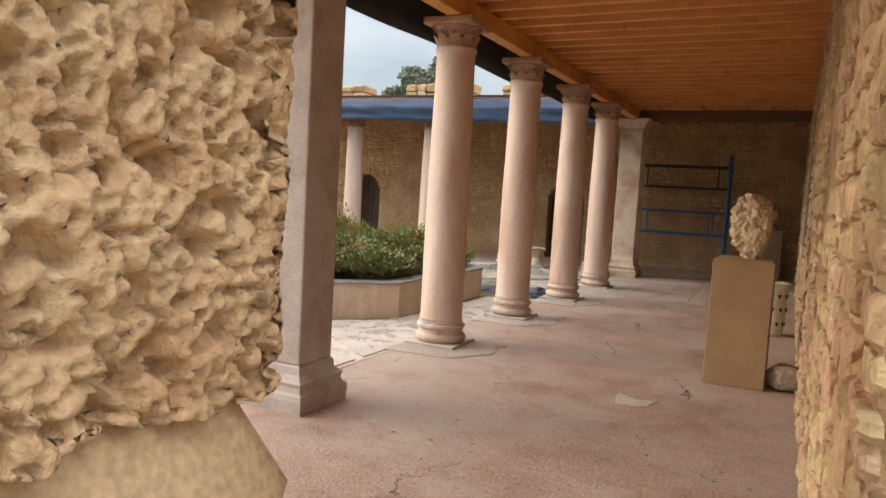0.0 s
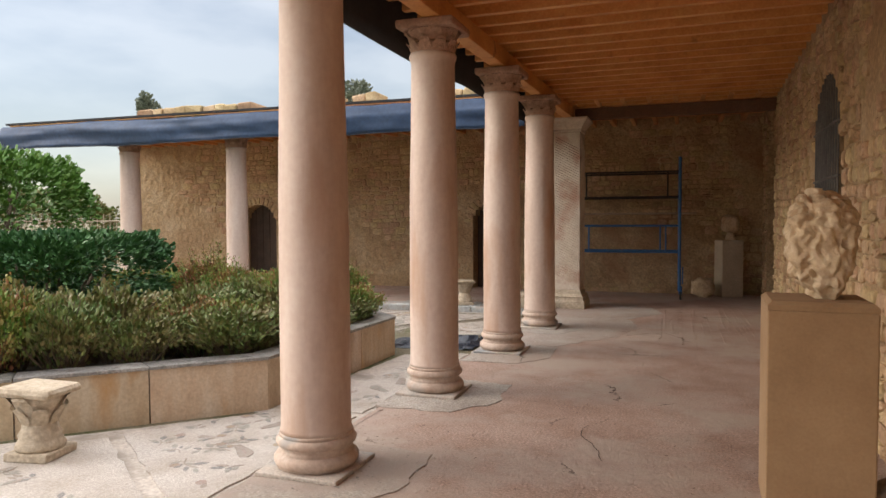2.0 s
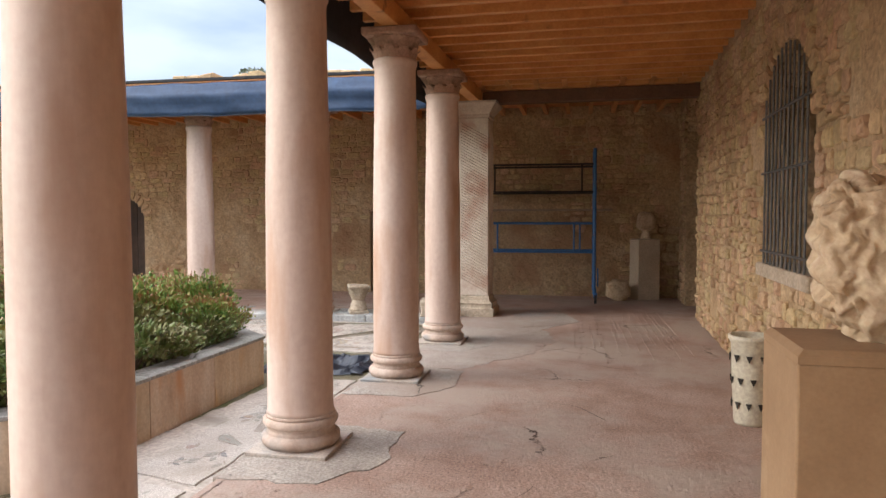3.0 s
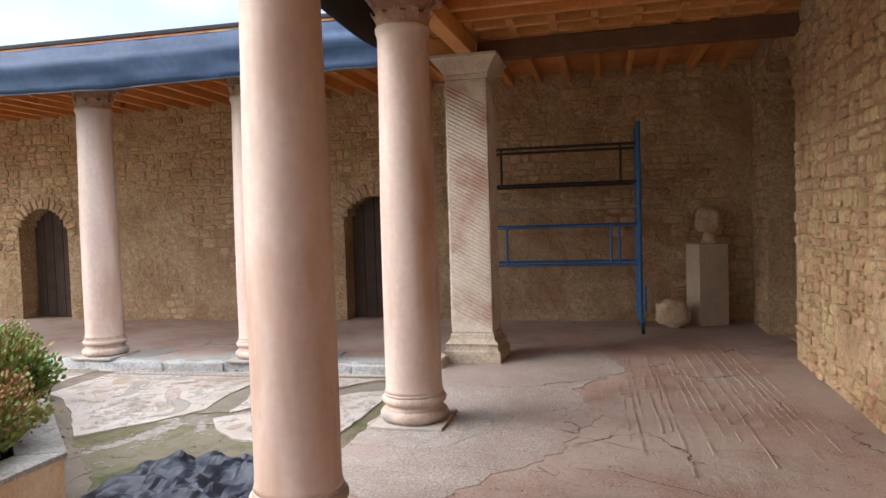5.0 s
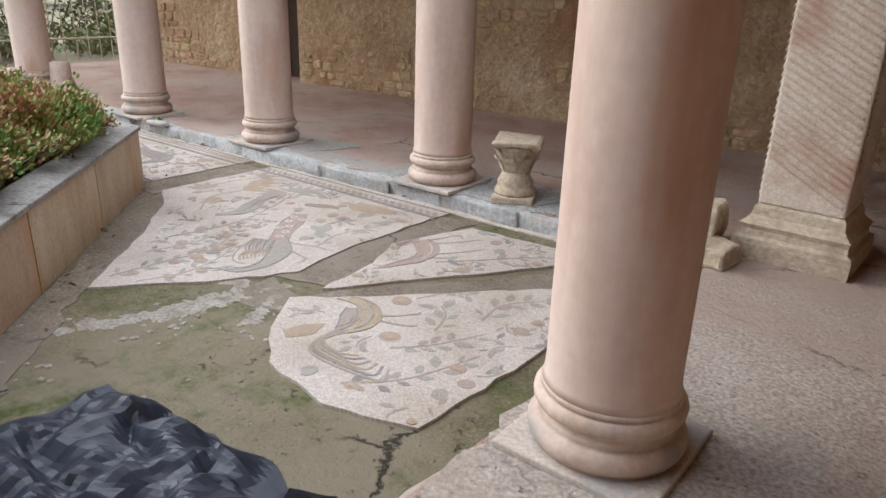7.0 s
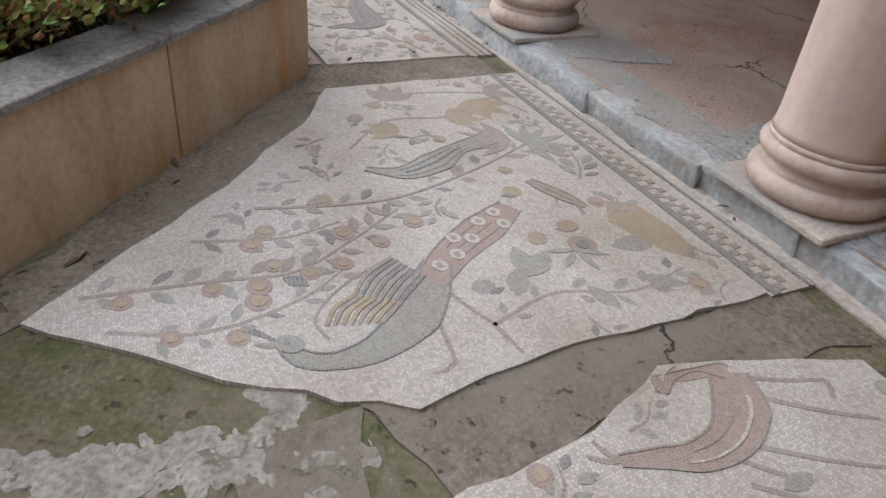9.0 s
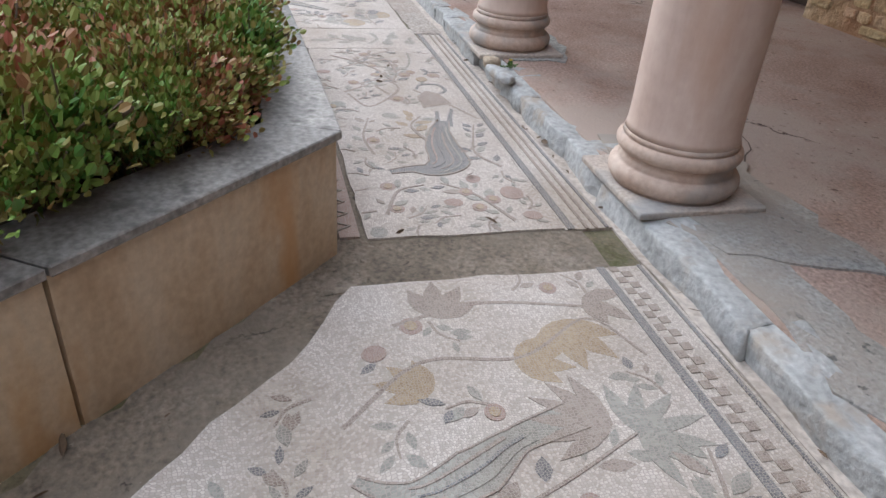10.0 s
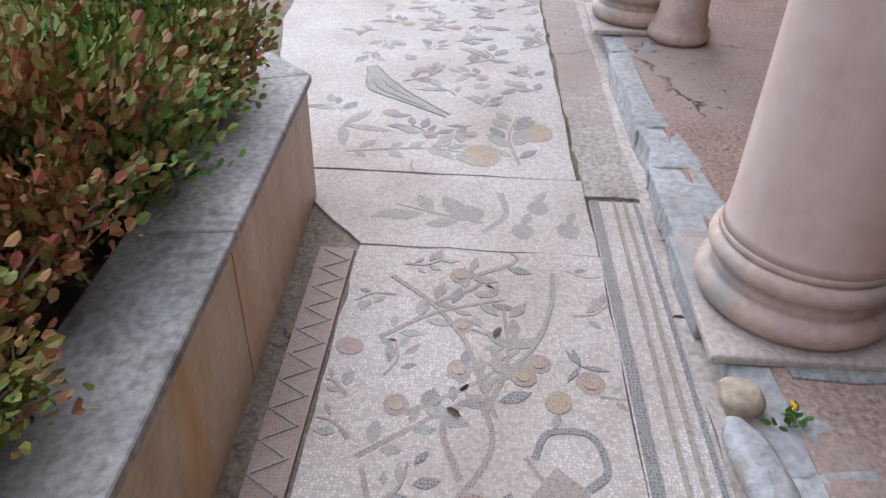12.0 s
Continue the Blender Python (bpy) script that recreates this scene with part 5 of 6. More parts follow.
for x, y in ((-5.60, 13.74), (-5.52, 13.74), (-5.56, 13.66), (-5.47, 13.59), (-5.49, 13.53), (-5.40, 13.50), (-5.36, 13.42)):
    inlay("tail_eye", oval(x, y, 0.030, 0.026), M_TES_WHITE, pea, TOP + 0.0018)
    inlay("tail_eye", oval(x, y, 0.015, 0.012), M_TES_BROWN, pea, TOP + 0.003)
for i in range(8):
    f = i / 7
    a0, a1 = Vector((-5.45 + 0.12 * f, 13.29 + 0.06 * f)), Vector((-5.20 + 0.04 * f, 13.00 + 0.15 * f))
    for k0, k1, mt in ((0.0, 0.62, (M_TES_BROWN, M_TES_DARK)[i % 2]), (0.58, 1.0, (M_TES_OCHRE, M_TES_BROWN, M_TES_OCHRE)[i % 3])):
        p0, p1 = a0.lerp(a1, k0), a0.lerp(a1, k1)
        bow = p0.lerp(p1, 0.5) + Vector((-0.015, -0.015)) * (1 - f)
        inlay_strip("wing_feather", *ribbon([tuple(p0), tuple(bow), tuple(p1)], 0.016, 0.012), mt, pea, 1)
inlay("head", oval(-5.16, 12.885, 0.042, 0.034, 0.8), M_TES_GREY, pea, 1)
inlay("eye", oval(-5.165, 12.88, 0.008, 0.008), M_TES_DARK, pea, 1)
inlay("beak", leaf_pts(-5.16, 12.86, -2.0, 0.07, 0.022), M_TES_BROWN, pea)
inlay_strip("wing_line", *ribbon([(-5.14, 12.99), (-5.24, 12.98), (-5.36, 13.10), (-5.45, 13.28)], 0.010, 0.008), M_TES_BROWN, pea)
for a in (2.6, 3.0, 3.4):
    inlay_strip("crest", *ribbon([(-5.18, 12.86), (-5.18 + 0.07 * math.cos(a), 12.85 - 0.05 + 0.03 * math.sin(a))], 0.008, 0.014), M_TES_DARK, pea)
sprig(pea, [(-5.53, 12.39), (-5.50, 12.72), (-5.47, 12.98), (-5.58, 13.2), (-5.72, 13.42)], 12, 0.085, 3, 7)
sprig(pea, [(-5.86, 12.95), (-5.80, 13.25), (-5.80, 13.49), (-5.92, 13.85), (-6.06, 14.15)], 11, 0.09, 4, 2)
sprig(pea, [(-5.36, 12.45), (-5.28, 12.68), (-5.33, 12.95), (-5.45, 13.15)], 8, 0.07, 5, 4)
sprig(pea, [(-5.72, 12.72), (-5.66, 13.0), (-5.70, 13.2)], 6, 0.07, 51, 3)
creature(pea, [(-6.03, 13.41), (-5.99, 13.47), (-5.96, 13.56), (-6.01, 13.70), (-6.09, 13.83), (-6.15, 14.02)], [0.018, 0.028, 0.055, 0.075, 0.045, 0.055], M_TES_GREY, M_TES_BROWN, (M_TES_GREY, M_TES_DARK, M_TES_BROWN), [((-5.95, 13.60), (-5.88, 13.66))])
creature(pea, [(-5.77, 13.99), (-5.70, 14.02), (-5.62, 14.06), (-5.53, 14.10)], [0.022, 0.032, 0.036, 0.014], M_TES_BROWN, M_TES_RED, (M_TES_RED,), [((-5.66, 14.04), (-5.58, 14.00)), ((-5.58, 14.08), (-5.48, 14.06))])
spray(pea, -6.06, 14.15, 1.7, 7, 0.22, M_TES_GREY, 1.5)
spray(pea, -6.10, 14.10, -2.0, 6, 0.24, M_TES_BROWN, 0.9)
sprig(pea, [(-5.72, 14.20), (-5.83, 14.27), (-5.98, 14.31)], 5, 0.09, 6)
inlay("flower", oval(-5.32, 13.94, 0.055, 0.05), M_TES_RED, pea)
inlay("flower_heart", oval(-5.32, 13.94, 0.026, 0.024), M_TES_DARK, pea, TOP + 0.002)
spray(pea, -5.30, 13.90, -0.4, 4, 0.13, M_TES_GREY, 1.4)
for x, y, a, L in ((-5.22, 13.66, 2.2, 0.18), (-5.22, 13.68, 3.0, 0.17), (-5.14, 13.58, 2.6, 0.16), (-5.28, 14.03, 1.5, 0.20), (-5.10, 14.02, 1.0, 0.15), (-5.12, 13.82, 0.3, 0.14)):
    inlay("leaf", leaf_pts(x, y, a, L, L * 0.5), M_TES_GREY, pea)
inlay("ochre_tuft", [(-5.55, 14.2), (-5.42, 14.12), (-5.2, 14.2), (-5.1, 14.3), (-5.3, 14.33), (-5.5, 14.3)], M_TES_OCHRE, pea)
sprig(pea, [(-5.05, 13.45), (-5.12, 13.7), (-5.05, 13.95), (-5.10, 14.2)], 6, 0.08, 7)
for x, y, a, L in ((-6.55, 14.10, 0.4, 0.26), (-6.62, 13.74, 2.8, 0.22), (-6.38, 13.92, 1.6, 0.20), (-6.30, 13.66, 4.2, 0.18), (-6.66, 14.25, 1.0, 0.2)):
    for s in (-0.8, -0.3, 0.2, 0.7):
        inlay("vine_leaf", leaf_pts(x, y, a + s, L * (1 - 0.3 * abs(s)), L * 0.34), M_TES_OCHRE if x > -6.6 else M_TES_BROWN, pea)
inlay_strip("stem", *ribbon([(-6.2, 13.4), (-6.42, 13.65), (-6.40, 13.95), (-6.55, 14.22), (-6.35, 14.33)], 0.014, 0.008), M_TES_BROWN, pea)
inlay_strip("stem", *ribbon([(-6.60, 13.60), (-6.68, 13.9), (-6.60, 14.3)], 0.016, 0.012), M_TES_BROWN, pea)

deer = panel([(-4.56, 13.05), (-4.62, 13.50), (-4.75, 13.80), (-4.70, 14.0), (-4.56, 14.40), (-3.5, 14.45), (-3.75, 14.25), (-4.15, 13.66)], "white mosaic panel with a reddish deer", 2)
creature(deer, [(-4.52, 13.50), (-4.49, 13.60), (-4.46, 13.70), (-4.48, 13.82), (-4.56, 13.92), (-4.66, 13.97)], [0.020, 0.034, 0.048, 0.062, 0.078, 0.060], M_TES_RED, M_TES_BROWN, (M_TES_WHITE, M_TES_BROWN),
         [((-4.64, 13.98), (-4.54, 14.22)), ((-4.54, 14.22), (-4.48, 14.18)), ((-4.56, 13.98), (-4.38, 14.24)), ((-4.44, 13.84), (-4.26, 14.12)), ((-4.44, 13.76), (-4.30, 13.90)), ((-4.52, 13.50), (-4.59, 13.47)), ((-4.52, 13.50), (-4.56, 13.43))])
creature(deer, [(-4.66, 13.97), (-4.73, 13.90), (-4.72, 13.80), (-4.66, 13.74)], [0.030, 0.042, 0.038, 0.016], M_TES_RED, M_TES_BROWN, (M_TES_WHITE,))
sprig(deer, [(-4.35, 13.75), (-4.15, 13.98), (-3.98, 14.18), (-3.80, 14.33)], 6, 0.09, 9)
sprig(deer, [(-4.44, 13.22), (-4.32, 13.42)], 3, 0.05, 10, 1)

cock = panel([(-4.60, 12.86), (-4.40, 12.58), (-4.15, 12.37), (-3.75, 12.30), (-3.36, 12.42), (-3.32, 13.2), (-3.32, 13.98), (-3.62, 13.88), (-3.93, 13.56), (-4.3, 13.14)], "white mosaic panel with a yellow cockerel and branches", 3)
creature(cock, [(-4.41, 13.03), (-4.34, 13.05), (-4.24, 13.05), (-4.15, 12.98), (-4.11, 12.88), (-4.13, 12.78)], [0.026, 0.032, 0.046, 0.068, 0.066, 0.040], M_TES_OCHRE, M_TES_BROWN, (M_TES_BROWN, M_TES_OCHRE, M_TES_GREY, M_TES_DARK, M_TES_OCHRE), [((-4.07, 12.97), (-3.96, 13.00)), ((-3.96, 13.00), (-3.90, 13.05)), ((-4.09, 13.02), (-4.00, 13.12)), ((-4.00, 13.12), (-3.98, 13.17))])
creature(cock, [(-4.27, 12.98), (-4.22, 12.91), (-4.17, 12.84), (-4.15, 12.77)], [0.03, 0.045, 0.04, 0.02], M_TES_BROWN, M_TES_DARK, (M_TES_GREY, M_TES_OCHRE, M_TES_DARK))
inlay("comb", oval(-4.42, 13.05, 0.035, 0.05), M_TES_RED, cock)
for i in range(6):
    r_ = 0.14 + 0.022 * i
    inlay_strip("tail_feather", *ribbon([(-4.10 - 0.012 * i, 12.80), (-4.12 + 0.3 * r_ - 0.05, 12.80 - r_), (-4.0 + 0.06 * i, 12.62 - 0.012 * i), (-3.90 + 0.035 * i, 12.66)], 0.018, 0.012), (M_TES_OCHRE, M_TES_DARK, M_TES_BROWN)[i % 3], cock)
for x, y in ((-4.14, 13.21), (-3.92, 12.88)):
    inlay("fruit", oval(x, y, 0.055, 0.05), M_TES_RED, cock)
    inlay("fruit_ring", oval(x, y, 0.03, 0.028), M_TES_OCHRE, cock, TOP + 0.002)
sprig(cock, [(-3.80, 13.06), (-3.86, 13.22), (-3.95, 13.30)], 4, 0.10, 12)
sprig(cock, [(-3.70, 13.30), (-3.72, 13.50), (-3.62, 13.66), (-3.45, 13.80)], 6, 0.10, 13)
sprig(cock, [(-4.10, 13.28), (-4.02, 13.46), (-3.92, 13.50)], 4, 0.07, 14)
sprig(cock, [(-3.85, 12.8), (-3.72, 12.95), (-3.60, 13.2)], 5, 0.09, 15)
sprig(cock, [(-3.8, 12.45), (-3.62, 12.65), (-3.5, 13.0)], 6, 0.09, 16, 2)
inlay("ochre_patch", [(-4.34, 12.60), (-4.27, 12.56), (-4.20, 12.66), (-4.24, 12.78), (-4.31, 12.70)], M_TES_OCHRE, cock)

bird = panel([(-7.13, 13.60), (-7.12, 14.374), (-9.63, 14.372), (-9.62, 13.57)], "worn white mosaic panel with a dark bird and fruit", 4, 0.006)
creature(bird, [(-7.69, 13.78), (-7.71, 13.88), (-7.70, 13.98), (-7.78, 14.07), (-7.96, 14.08), (-8.14, 14.11), (-8.28, 14.16)], [0.022, 0.032, 0.070, 0.100, 0.085, 0.055, 0.035], M_TES_DARK, M_TES_BROWN, (M_TES_GREY, M_TES_BROWN, M_TES_DARK, M_TES_RED), [((-7.78, 14.16), (-7.86, 14.24)), ((-7.88, 14.15), (-7.94, 14.24))], [[(-8.20, 14.12), (-8.32, 14.14), (-8.42, 14.16)], [(-8.20, 14.18), (-8.33, 14.21), (-8.45, 14.25)]])
sprig(bird, [(-7.70, 14.30), (-7.86, 14.22), (-8.05, 14.26), (-8.22, 14.31)], 7, 0.085, 17, 0, (M_TES_GREY, M_TES_DARK))
sprig(bird, [(-7.20, 14.20), (-7.44, 14.10), (-7.56, 13.98)], 4, 0.08, 18, 3)
inlay("fruit", oval(-7.44, 14.26, 0.06, 0.05), M_TES_RED, bird)
sprig(bird, [(-8.02, 14.02), (-8.22, 13.98), (-8.35, 14.05)], 5, 0.10, 19, 0, (M_TES_OCHRE, M_TES_GREY))
sprig(bird, [(-7.88, 13.74), (-8.10, 13.72), (-8.35, 13.78)], 4, 0.07, 20, 1)
inlay("basket", [(-8.48, 14.10), (-8.54, 14.27), (-8.70, 14.24), (-8.76, 14.17), (-8.66, 14.10)], M_TES_BROWN, bird)
inlay_strip("stem", *ribbon([(-8.78, 14.10), (-8.55, 14.24), (-8.30, 14.36)], 0.012, 0.01), M_TES_BROWN, bird)
inlay_strip("ringlet", *ribbon([(-8.70, 13.95), (-8.86, 13.90), (-8.95, 13.98), (-8.80, 14.02), (-8.62, 13.92), (-8.52, 13.80), (-8.72, 13.72)], 0.018, 0.014), M_TES_BROWN, bird)
for k in range(6):
    x = -8.75 - 0.14 * k
    sprig(bird, [(x, 13.70 + 0.10 * (k % 3)), (x - 0.12, 13.85 + 0.12 * (k % 3)), (x - 0.2, 13.95 + 0.10 * (k % 2))], 4, 0.075, 70 + k, 1)
sprig(bird, [(-8.9, 14.0), (-9.1, 14.06), (-9.35, 14.05)], 4, 0.08, 80, 1)
inlay_strip("stem", *ribbon([(-9.46, 13.70), (-9.33, 13.84), (-9.18, 13.94), (-9.05, 13.98), (-8.90, 14.03)], 0.016, 0.012), M_TES_BROWN, bird)
inlay_strip("stem", *ribbon([(-9.52, 14.21), (-9.34, 14.19), (-9.16, 14.13), (-9.02, 14.02)], 0.016, 0.012), M_TES_GREY, bird)
inlay_strip("ringlet", *ribbon([(-8.78, 14.12), (-8.86, 14.16), (-8.86, 14.26), (-8.76, 14.29), (-8.70, 14.24)], 0.016, 0.02), M_TES_DARK, bird)
spray(bird, -9.1, 14.26, 0.4, 4, 0.08, M_TES_DARK, 3.0)
sprig(bird, [(-7.3, 13.7), (-7.5, 13.78), (-7.55, 13.9)], 3, 0.08, 81, 1)

white = panel([(-9.634, 13.57), (-9.634, 14.368), (-10.145, 14.36), (-10.13, 13.28), (-9.98, 13.28)], "clean white mosaic strip with grey fruit and leaves", 5, 0.004)
sprig(white, [(-9.80, 13.98), (-9.85, 13.80), (-9.90, 13.66)], 3, 0.14, 82, 0, (M_TES_GREY,))
inlay("fruit", oval(-9.86, 13.92, 0.055, 0.065), M_TES_GREY, white)
inlay_strip("stem", *ribbon([(-9.74, 13.98), (-9.86, 14.06), (-10.02, 14.04)], 0.02, 0.03), M_TES_GREY, white)
for x, y in ((-9.92, 14.18), (-9.78, 14.28), (-9.76, 14.12)):
    inlay("fruit", oval(x, y, 0.05, 0.04), M_TES_GREY, white)
    inlay("leaf", leaf_pts(x - 0.04, y, 2.8, 0.09, 0.04), M_TES_GREY, white)

far = panel([(-10.148, 13.25), (-10.152, 14.34), (-13.2, 14.30), (-13.2, 12.6), (-12.0, 12.7), (-10.7, 13.0)], "clean white mosaic panel with grey birds and quinces", 6, 0.006)
creature(far, [(-11.30, 13.36), (-11.18, 13.40), (-11.02, 13.46), (-10.88, 13.60), (-10.70, 13.80)], [0.03, 0.05, 0.085, 0.05, 0.02], M_TES_GREY, M_TES_DARK, (M_TES_DARK, M_TES_BROWN))
for x, y in ((-10.32, 13.96), (-10.57, 14.19)):
    inlay("fruit", oval(x, y, 0.10, 0.085), M_TES_OCHRE, far)
sprig(far, [(-10.25, 14.12), (-10.5, 14.08), (-10.72, 14.12)], 5, 0.14, 83, 0, (M_TES_DARK, M_TES_GREY))
sprig(far, [(-10.30, 13.40), (-10.36, 13.7), (-10.34, 13.9)], 6, 0.10, 84, 0, (M_TES_GREY,))
spray(far, -10.55, 13.34, 1.4, 3, 0.24, M_TES_GREY, 1.2)
for k in range(7):
    x, y = -11.1 - 0.28 * k, 13.85 + 0.3 * ((k * 7) % 3 - 1)
    sprig(far, [(x, y), (x - 0.12, y + 0.15), (x - 0.25, y + 0.1)], 4, 0.12, 90 + k, 1, (M_TES_GREY, M_TES_DARK))

# panels along the east and south-east sides of the court
side = panel([(-3.95, 8.25), (-3.40, 8.1), (-3.28, 10.9), (-3.75, 10.9)], "pale worn mosaic panel between planter and columns", 7)
sidb = panel([(-4.9, 7.0), (-3.50, 5.9), (-3.40, 8.0), (-4.0, 8.15)], "pale mosaic panel with faded dark figures", 8)
sidc = panel([(-6.3, 5.3), (-3.6, 4.25), (-3.5, 5.75), (-4.95, 6.9)], "pale mosaic panel with faded dark figures", 9)
sidd = panel([(-9.5, 4.9), (-9.5, 3.6), (-3.7, 3.4), (-3.65, 4.1), (-6.4, 5.15)], "pale mosaic panel with faded dark figures", 10)
rm = random.Random(77)
for pan, x0, x1, y0, y1, n_ in ((side, -3.7, -3.45, 8.4, 10.7, 5), (sidb, -4.2, -3.6, 6.6, 7.8, 7), (sidc, -5.0, -3.8, 5.0, 6.0, 9), (sidd, -7.5, -4.0, 3.7, 4.2, 9)):
    for i in range(n_):
        x, y, a = rm.uniform(x0, x1), rm.uniform(y0, y1), rm.uniform(0, 6.28)
        if i % 3 == 0:
            creature(pan, [(x, y), (x + 0.1 * math.cos(a), y + 0.1 * math.sin(a)), (x + 0.3 * math.cos(a + 0.3), y + 0.3 * math.sin(a + 0.3))], [0.03, 0.06, 0.02], rm.choice((M_TES_BROWN, M_TES_GREY)), M_TES_BROWN, (M_TES_RED,))
        else:
            sprig(pan, [(x, y), (x + 0.12 * math.cos(a), y + 0.12 * math.sin(a)), (x + 0.25 * math.cos(a + 0.4), y + 0.25 * math.sin(a + 0.4))], 4, 0.10, 200 + i + int(-x * 10), 1)



def fill(pan, x0, x1, y0, y1, inside, n_, seed, gap=0.10, size=0.065, mats=MIXED):
    """Scattered small sprigs where a panel is still bare."""
    r = random.Random(seed)
    made = 0
    for _ in range(1500):
        x, y, a = r.uniform(x0, x1), r.uniform(y0, y1), r.uniform(0, 6.28)
        e = (x + 0.13 * math.cos(a), y + 0.13 * math.sin(a))
        m_ = ((x + e[0]) / 2, (y + e[1]) / 2)
        if not (inside(x, y) and inside(*e)) or any(math.hypot(m_[0] - u, m_[1] - v) < gap for u, v in ANCHORS):
            continue
        if made % 4 == 3:
            inlay("fruit", oval(*m_, 0.04, 0.034, a), r.choice((M_TES_RED, M_TES_GREY, M_TES_OCHRE)), pan)
            inlay("leaf", leaf_pts(m_[0] + 0.04, m_[1], a, size, size * 0.45), r.choice(mats), pan)
        else:
            sprig(pan, [(x, y), (m_[0] + 0.02 * math.sin(a), m_[1] - 0.02 * math.cos(a)), e], 3, size, seed * 100 + made, made % 3 == 0, mats, 0.011)
        made += 1
        if made >= n_:
            break


fill(pea, -6.75, -4.95, 12.4, 14.33, lambda x, y: y > 12.45 + (-5.45 - x) * 0.95 and y > 12.4 + (x + 5.4) * 1.4, 60, 3)
fill(deer, -4.6, -3.7, 13.2, 14.38, lambda x, y: y > 13.15 + (x + 4.5) * 1.45, 12, 4, 0.09, 0.06)
fill(cock, -4.4, -3.4, 12.45, 13.8, lambda x, y: y > 12.45 - (x + 4.1) * 0.9 and y < 13.05 + (x + 4.3) * 1.1, 22, 5, 0.10)
fill(bird, -9.55, -7.2, 13.65, 14.30, lambda x, y: True, 46, 6, 0.085, 0.055)
fill(far, -12.9, -10.25, 13.3, 14.25, lambda x, y: True, 30, 7, 0.14, 0.10, (M_TES_GREY, M_TES_DARK))
fill(sidb, -4.5, -3.6, 6.4, 7.8, lambda x, y: y > 6.1 + (x + 3.5) * -0.8 and y < 8.1 + (x + 4.0) * 0.9, 14, 8, 0.14, 0.09)
fill(sidc, -5.8, -3.7, 4.6, 6.2, lambda x, y: y > 5.3 - (x + 6.3) * 0.36 and y < 6.0 - (x + 3.6) * 0.6, 24, 9, 0.14, 0.10)
fill(side, -3.8, -3.38, 8.4, 10.8, lambda x, y: True, 12, 10, 0.13, 0.09)

# border along the northern kerb
for x0, x1, lab in ((-6.83, -4.88, "chequered mosaic border with a dark line"), (-10.0, -7.11, "striped mosaic border with a dark line")):
    bd = tagged(part("mosaic_border", prism([(x0, 14.375), (x1, 14.375), (x1, 14.575), (x0, 14.565)], FLOOR_C - 0.02, MOS - 0.002), M_TES_WHITE), lab, "mosaic", kind="structure")
    inlay("dark_line", [(x0, 14.378), (x1, 14.385), (x1, 14.415), (x0, 14.408)], M_TES_DARK, bd, MOS + 0.001)
    inlay("dark_line", [(x0, 14.538), (x1, 14.545), (x1, 14.558), (x0, 14.551)], M_TES_DARK, bd, MOS + 0.001)
    if x1 > -5:
        bm = bmesh.new()
        for i in range(int((x1 - x0) / 0.034)):
            for k in range(2):
                if (i + k) % 2 == 0:
                    box(bm, x0 + i * 0.034, 14.425 + k * 0.034, MOS - 0.004, x0 + i * 0.034 + 0.033, 14.457 + k * 0.034, MOS + 0.001)
        tagged(part("chequers", bm, M_TES_BROWN, bd), kind="stuff")
    else:
        for yy in (14.46, 14.50):
            inlay("stripe", [(x0, yy), (x1, yy), (x1, yy + 0.012), (x0, yy + 0.012)], M_TES_BROWN, bd, MOS + 0.001)
zz = tagged(part("mosaic_border", prism([(-9.60, 13.44), (-7.15, 13.50), (-7.15, 13.575), (-9.60, 13.555)], FLOOR_C - 0.02, MOS - 0.0003), M_TES_RED), "worn brown border strip with a zigzag along the planter", "mosaic", kind="structure")
for i in range(48):
    x = -9.58 + i * 0.05
    a, b = ((x, 13.465), (x + 0.05, 13.545)) if i % 2 == 0 else ((x, 13.545), (x + 0.05, 13.465))
    inlay("zigzag", [(a[0], a[1] - 0.005), (b[0], b[1] - 0.005), (b[0], b[1] + 0.005), (a[0], a[1] + 0.005)], M_TES_GREY, zz, MOS)
tagged(part("trim_kerb_foot", prism(rough_edge([(-13.5, 14.56), (-3.3, 14.585), (-3.3, 14.66), (-13.5, 14.66)], 0.2, 0.008, 9), -0.2, MOS - 0.006), M_PALE), "pale mortar strip at the kerb's foot", "trim", kind="structure")

floor_patch([(-13.4, 14.32), (-10.04, 14.36), (-10.04, 14.59), (-13.4, 14.58)], M_CONC, FLOOR_C + 0.008, "pale worn mortar strip beside the kerb", 47, 0.01)
floor_patch([(-9.95, 13.32), (-7.05, 13.45), (-7.05, 13.60), (-9.7, 13.60)], M_DAMP, FLOOR_C + 0.002, "damp cement strip along the planter", 48, 0.01)

# rough kerb of the northern portico
kerb = empty("kerb", pose(0, 0, 0), "broken blue-grey cement kerb of the portico", "kerb", kind="structure")
rk = random.Random(5)
x = -3.25
